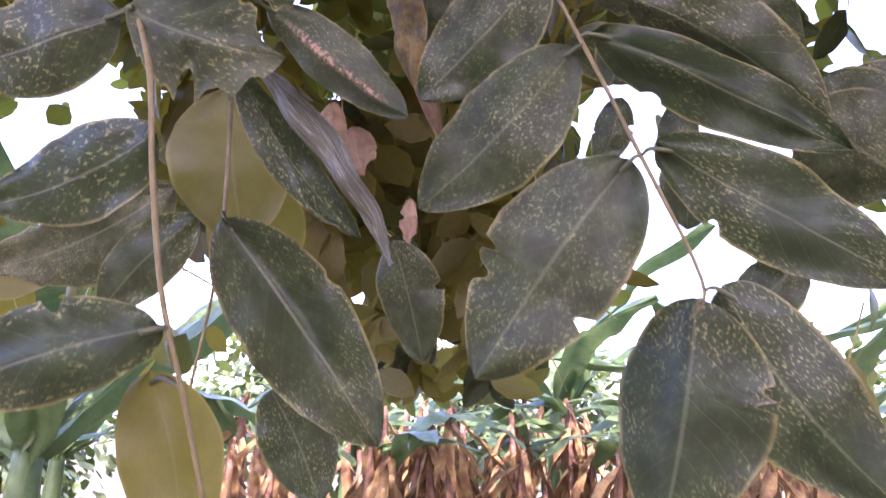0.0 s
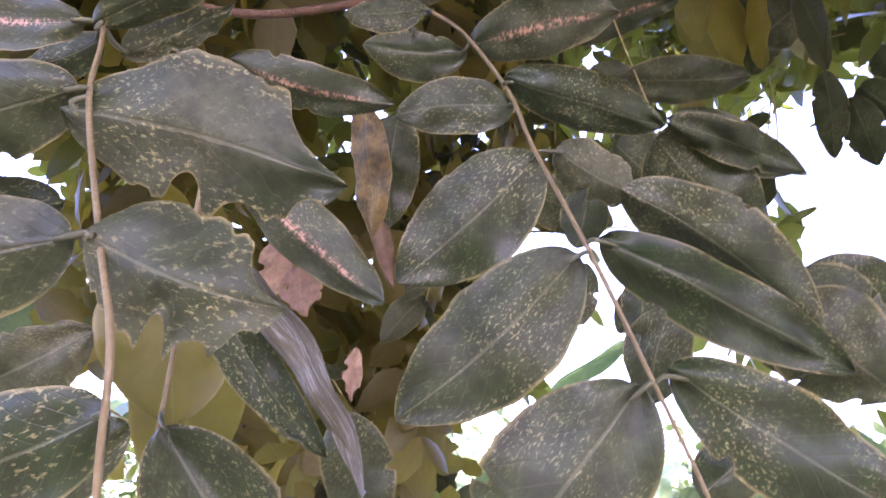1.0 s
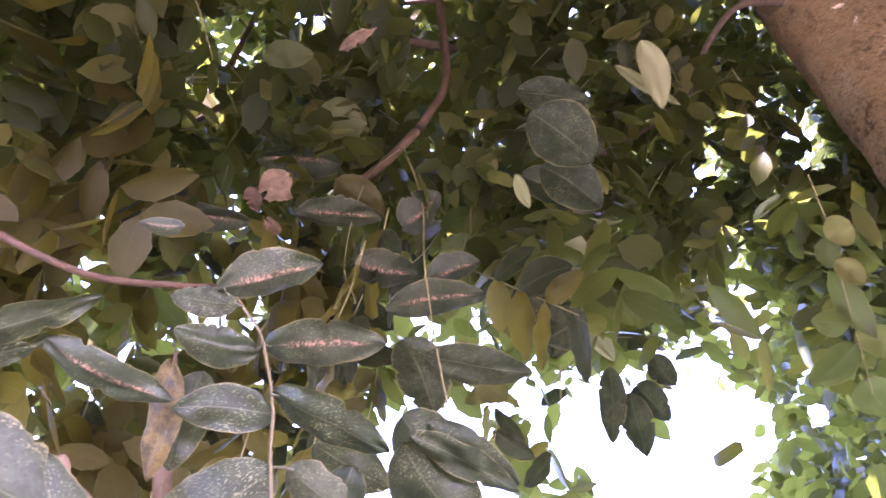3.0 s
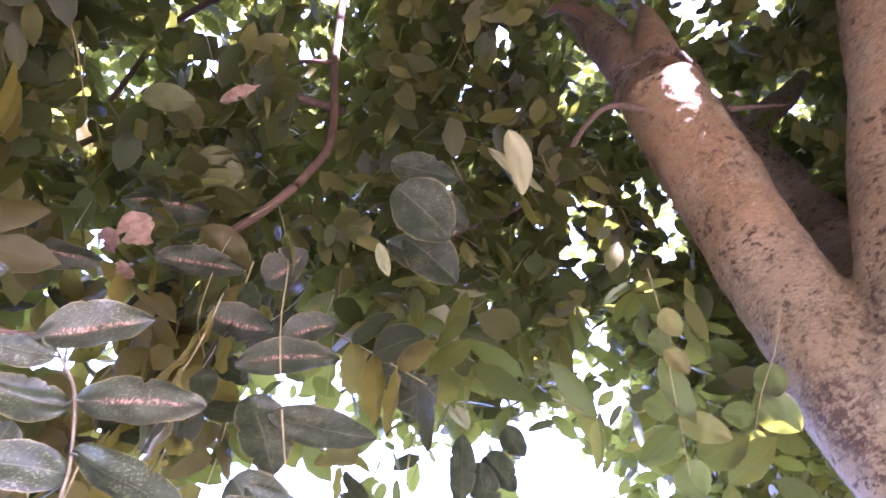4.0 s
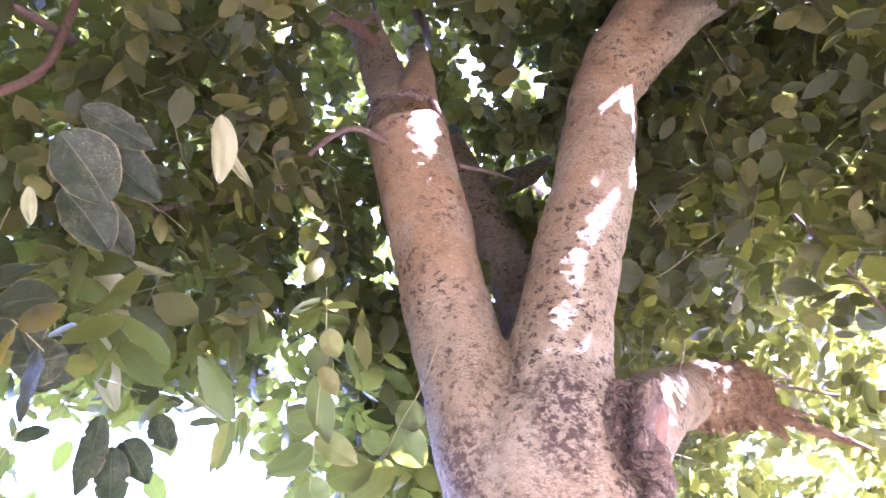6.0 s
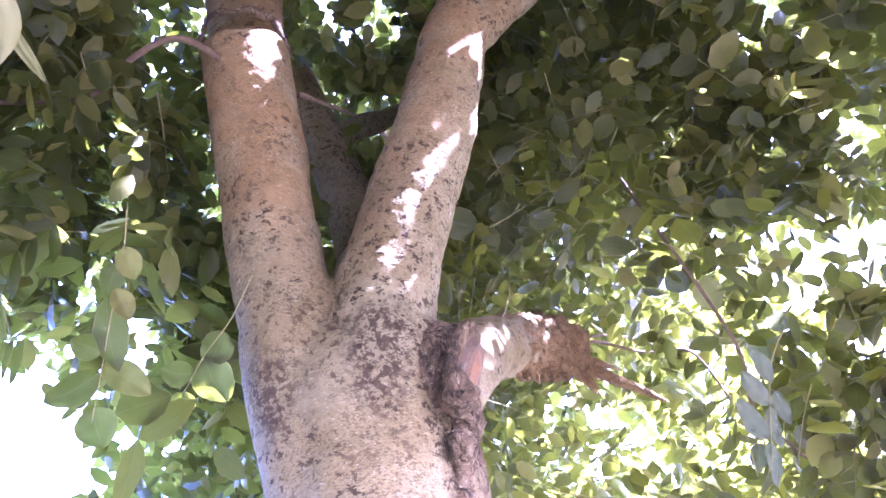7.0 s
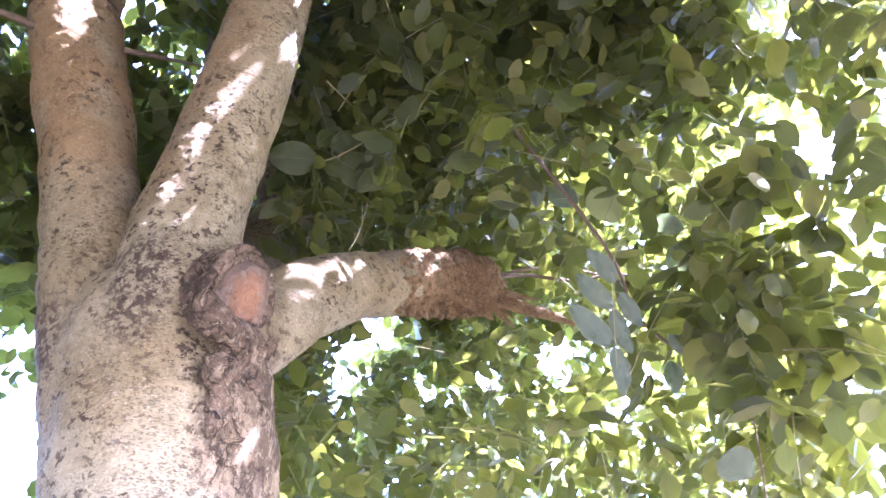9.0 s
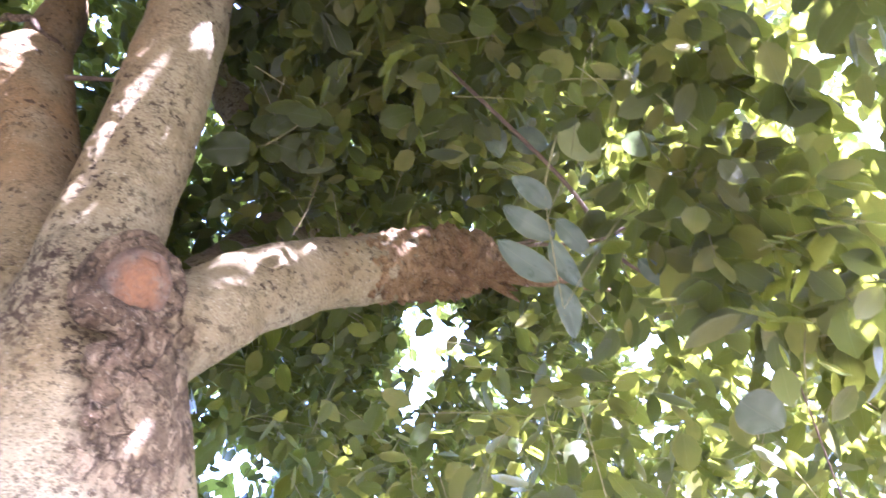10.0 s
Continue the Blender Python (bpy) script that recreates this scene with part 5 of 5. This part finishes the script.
crown_part(leaf_mass("crown", sky_blocker, "crown", 6), "unseen leaves over the path, added to dim the skylight")
crown_part(leaf_mass("crown", rest, "crown", 4), "unseen leaves behind the path, added to dim the skylight")

# leaves that hang low in front of the first view
LOW = np.array((0.05, 0.0, 1.62))


def curtain_room(p, rnd):
    q = p - LOW
    az = np.degrees(np.arctan2(q[:, 0], q[:, 1]))
    el = np.degrees(np.arctan2(q[:, 2], np.hypot(q[:, 0], q[:, 1])))
    keep = (el > 1.0) & (el < 48) & ((el > 11) | (np.abs(az + 4) < 9) | (rnd.random(len(p)) < 0.06))
    for a, e, ra, re, hold in ((-30, 17, 5.5, 8, 0.03), (17, 19, 8.5, 10, 0.03), (31, 27, 5, 4, 0.1), (36, 20, 5.5, 6.5, 0.0)):
        keep &= ~(((az - a) / ra) ** 2 + ((el - e) / re) ** 2 < 1) | (rnd.random(len(p)) < hold)
    keep &= open_sky(p, rnd)
    return keep & (np.linalg.norm(p - LOW, axis=1) > 0.42) & away_from_lines(p, PATHWAY, WOOD, 0.15)


def hanging(count, seed, near, deep, bearings, heights):
    rnd = np.random.default_rng(seed)
    az, el = np.radians(rnd.uniform(*bearings, count)), np.radians(rnd.uniform(*heights, count))
    r = near + deep * rnd.random(count)
    foot = LOW + np.stack([np.sin(az) * np.cos(el), np.cos(az) * np.cos(el), np.sin(el)], 1) * r[:, None]
    axis = rnd.normal(0, 0.4, (count, 3)) + np.array((0, 0, -0.8))
    axis /= np.linalg.norm(axis, axis=1)[:, None]
    side = np.cross(axis, rnd.normal(0, 1, (count, 3)))
    side /= np.linalg.norm(side, axis=1)[:, None]
    size = rnd.uniform(0.055, 0.085, count)
    found = []
    for pair in range(4):
        for s in (1, -1):
            at = foot + axis * (size * (0.5 + 0.6 * pair))[:, None]
            way = axis * 0.6 + side * s + rnd.normal(0, 0.2, (count, 3)) + np.array((0, 0, -0.3))
            way /= np.linalg.norm(way, axis=1)[:, None]
            found.append((at, way, np.cross(side, axis) + rnd.normal(0, 0.4, (count, 3)), size * rnd.uniform(0.8, 1.25, count), np.arange(count)))
    parts = [np.concatenate(a) for a in zip(*found)]
    keep = curtain_room(parts[0] + parts[1] * parts[3][:, None] * 0.5, rnd)
    return [a[keep] for a in parts] + [foot, axis, size]


blades = []
for k in range(10):
    v, f, uv = blade(1.0, random.Random(k).uniform(0.42, 0.56), 0.15, 0.25, 0.5 if k % 4 == 3 else 0.0, nx=14, ny=2, seed=300 + k)
    sample = mesh_object("leaflet", v, f, MATS["pale" if k % 3 else "dusty"], None, True, uv)
    blades.append(sample.data)
    bpy.data.objects.remove(sample)
near_leaves = hanging(58, 31, 0.82, 0.5, (-40, 30), (6, 44))
rnd = random.Random(12)
stems = {}
for at, way, up, length, owner in zip(*near_leaves[:5]):
    if owner not in stems:
        a, b = near_leaves[5][owner], near_leaves[5][owner] + near_leaves[6][owner] * near_leaves[7][owner] * 2.4
        stems[owner] = tree_part("leaf_stem", *tube([(*a, 0.0014), (*((a + b) / 2 + np.array((0.006, 0, 0))), 0.0011), (*b, 0.0007)], 6, 4), "stem_green")
    ob = new("leaflet", rnd.choice(blades))
    ob.parent = stems[owner]
    ob.matrix_basis = frame_of(at, at + way, up) @ Matrix.Diagonal((length, length, length, 1))
behind = hanging(700, 32, 1.05, 1.6, (-48, 62), (2, 46))
side = hanging(520, 34, 2.6, 1.8, (45.5, 62), (8, 42))
side[3] = side[3] * 1.35
by_gap = hanging(800, 35, 1.6, 1.0, (43.5, 60), (12, 46))
by_gap[3] = by_gap[3] * 0.75
crown_part(leaf_mass("crown", by_gap, "crown", 13), "leaves hanging beside the gap")
crown_part(leaf_mass("crown", side, "crown", 10), "shaded leaves beside the trunk")
screen = hanging(230, 33, 0.95, 0.7, (-37, 6), (3, 44))
crown_part(leaf_mass("crown", screen, "pale", 7), "olive leaves behind the hanging ones")
crown_part(leaf_mass("crown", behind, "crown", 5), "shaded leaves hanging low from the crown")

# thin stalks and shoots among the leaves
rnd = random.Random(9)
pieces = []
for parts in (inner, lit):
    foot, axis, size = parts[5:]
    ok = crown_room(foot + axis * size[:, None], np.random.default_rng(3))
    for i in np.flatnonzero(ok)[:1500]:
        a, b = foot[i], foot[i] + axis[i] * size[i] * 3.2
        pieces.append(tube([(*a, 0.0014), (*(a + (b - a) * 0.5 + np.array((0, 0, 0.008))), 0.0011), (*b, 0.0006)], 3, 2, ends=False))
ob = mesh_object("leaf_stem", *joined(pieces), MATS["stem_green"])
crown_part(ob, "thin green leaf stalks")

# shoots that carry the leaves
for i in range(34):
    az, el = radians(rnd.uniform(-60, 125)), radians(rnd.uniform(38, 75))
    out = Vector((math.sin(az) * math.cos(el), math.cos(az) * math.cos(el), math.sin(el)))
    a = Vector(HEART) + out * rnd.uniform(1.9, 2.6)
    rows, p, way = [], a, (out * 0.2 + Vector((rnd.uniform(-1, 1), rnd.uniform(-1, 1), rnd.uniform(-0.5, 0.2)))).normalized()
    for k in range(6):
        rows.append((*p, 0.011 - 0.0016 * k))
        way = (way + Vector((rnd.uniform(-0.4, 0.4), rnd.uniform(-0.4, 0.4), rnd.uniform(-0.4, 0.2)))).normalized()
        p = p + way * 0.16
    mids = np.array([r[:3] for r in rows])
    if crown_room(mids, np.random.default_rng(i)).all():
        branch(rows, rnd.choice(("twig_red", "twig_dark")), sides=7, steps=4)


# ---- the garden beyond ----
def withered(place, height, seed):
    rnd = random.Random(seed)
    plant = thing("banana_plant", "withered banana stem wrapped in dry brown sheaths", "banana plant", place, "withered banana stems")
    lean = (rnd.uniform(-0.08, 0.08), rnd.uniform(-0.08, 0.08))
    rows = [(lean[0] * h, lean[1] * h, h - 0.05, 0.034 - 0.008 * h) for h in (0, height * 0.3, height * 0.65, height)]
    mesh_object("stem", *tube(rows, 10, 6, 0.18, 0.09), MATS["stalk"], plant)
    for k in range(12):
        h = height * (0.45 + 0.55 * k / 11)
        a = rnd.uniform(0, 360)
        v, f, uv = blade(rnd.uniform(0.35, 0.75), rnd.uniform(0.05, 0.11), rnd.uniform(0.1, 0.5), 0.6, 0.6, nx=14, ny=2, seed=seed * 11 + k)
        ob = mesh_object("dry_leaf", v, f, MATS["husk"], plant, True, uv)
        ob.matrix_basis = pose(lean[0] * h, lean[1] * h, h, 0, rnd.uniform(35, 85), a)
    for k in range(1):
        v, f, uv = blade(rnd.uniform(0.6, 0.9), 0.2, rnd.uniform(0.4, 0.9), 0.35, 0.5, nx=18, ny=2, seed=seed * 13 + k)
        ob = mesh_object("leaf", v, f, MATS["banana"], plant, True, uv)
        ob.matrix_basis = pose(lean[0] * height, lean[1] * height, height - 0.08, 0, rnd.uniform(-40, 5), rnd.uniform(0, 360))
    return plant


def banana(place, height, seed, blades=8):
    rnd = random.Random(seed)
    plant = thing("banana_plant", "banana plant with broad arching green leaves", "banana plant", place, "banana plants")
    mesh_object("stem", *tube([(0, 0, -0.05, 0.11), (0, 0, height * 0.3, 0.09), (0.02, 0, height * 0.6, 0.06)], 12, 4, 0.06, 0.2), MATS["banana"], plant)
    for k in range(blades):
        a = 360 * k / blades + rnd.uniform(-20, 20)
        v, f, uv = blade(rnd.uniform(0.9, 1.4) * height * 0.55, 0.34, rnd.uniform(0.3, 0.7), 0.35, 0.5, nx=30, ny=3, seed=seed * 7 + k)
        ob = mesh_object("leaf", v, f, MATS["banana"], plant, True, uv)
        ob.matrix_basis = pose(0.02, 0, height * 0.58, 0, -rnd.uniform(25, 70), a)
    return plant


originals = [withered((-0.6 + 0.35 * i, 5.0 + 0.1 * i, ground_height(-0.6 + 0.35 * i, 5.0 + 0.1 * i)), 1.55 + 0.09 * i, i + 1) for i in range(5)]
rnd = random.Random(3)
for i in range(84):
    x, y = rnd.uniform(-1.6, 3.4), 4.7 + (i % 7) * 0.42 + rnd.uniform(-0.12, 0.12)
    copy_thing(originals[i % 5], pose(x, y, ground_height(x, y), 0, 0, rnd.uniform(0, 360)))
for i, (x, y, h) in enumerate([(-1.95, 3.3, 2.75), (-1.2, 7.6, 2.3), (0.95, 7.3, 3.4), (2.75, 7.4, 2.9), (3.9, 7.8, 2.8), (-3.6, 6.4, 2.5), (4.8, 6.0, 2.2)]):
    banana((x, y, ground_height(x, y)), h, 40 + i)


def shrub(place, wide, high, seed, count):
    rnd = np.random.default_rng(seed)
    bush = thing("shrub", "dense green garden shrub behind the banana plants", "shrub", place, "garden shrubs")
    rows = [tube([(0, 0, -0.05, 0.05), (0.1 * math.cos(k), 0.1 * math.sin(k), high * 0.4, 0.03), (0.5 * wide * math.cos(k), 0.5 * wide * math.sin(k), high * 0.8, 0.008)], 6, 4) for k in range(6)]
    mesh_object("stem", *joined(rows), MATS["twig_dark"], bush)
    d = rnd.normal(0, 1, (count, 3))
    d /= np.linalg.norm(d, axis=1)[:, None]
    lump = 0.75 + 0.25 * np.sin(d[:, 0] * 5 + seed) * np.cos(d[:, 1] * 6)
    p = d * (lump * rnd.random(count) ** 0.35)[:, None] * np.array((wide, wide, high * 0.5)) + np.array((0, 0, high * 0.52))
    axis = d * 0.6 + rnd.normal(0, 0.5, (count, 3)) + np.array((0, 0, -0.3))
    axis /= np.linalg.norm(axis, axis=1)[:, None]
    ob = leaf_mass("crown", (p, axis, rnd.normal(0, 0.4, (count, 3)) + np.array((0, 0, 1.0)), rnd.uniform(0.12, 0.26, count)), "far_leaf", seed, 1.2)
    ob.parent = bush
    tagged(ob, kind="stuff")
    return bush


for i, (x, y, w, h) in enumerate([(-6, 9, 2.0, 3.4), (-2.6, 10.5, 2.4, 3.6), (0.8, 11, 2.5, 4.0), (4.2, 10.5, 2.4, 3.7), (7, 9, 2.2, 3.4), (9, 6, 2.2, 3.0), (-8, 5, 2.0, 3.0), (9.5, 2, 2.0, 2.8), (9, -3, 2.4, 2.8), (3, -9, 2.4, 2.8), (-5, -8, 2.4, 2.8), (-9, -1, 2.4, 2.8)]):
    shrub((x, y, -0.05), w, h, 60 + i, 2500)
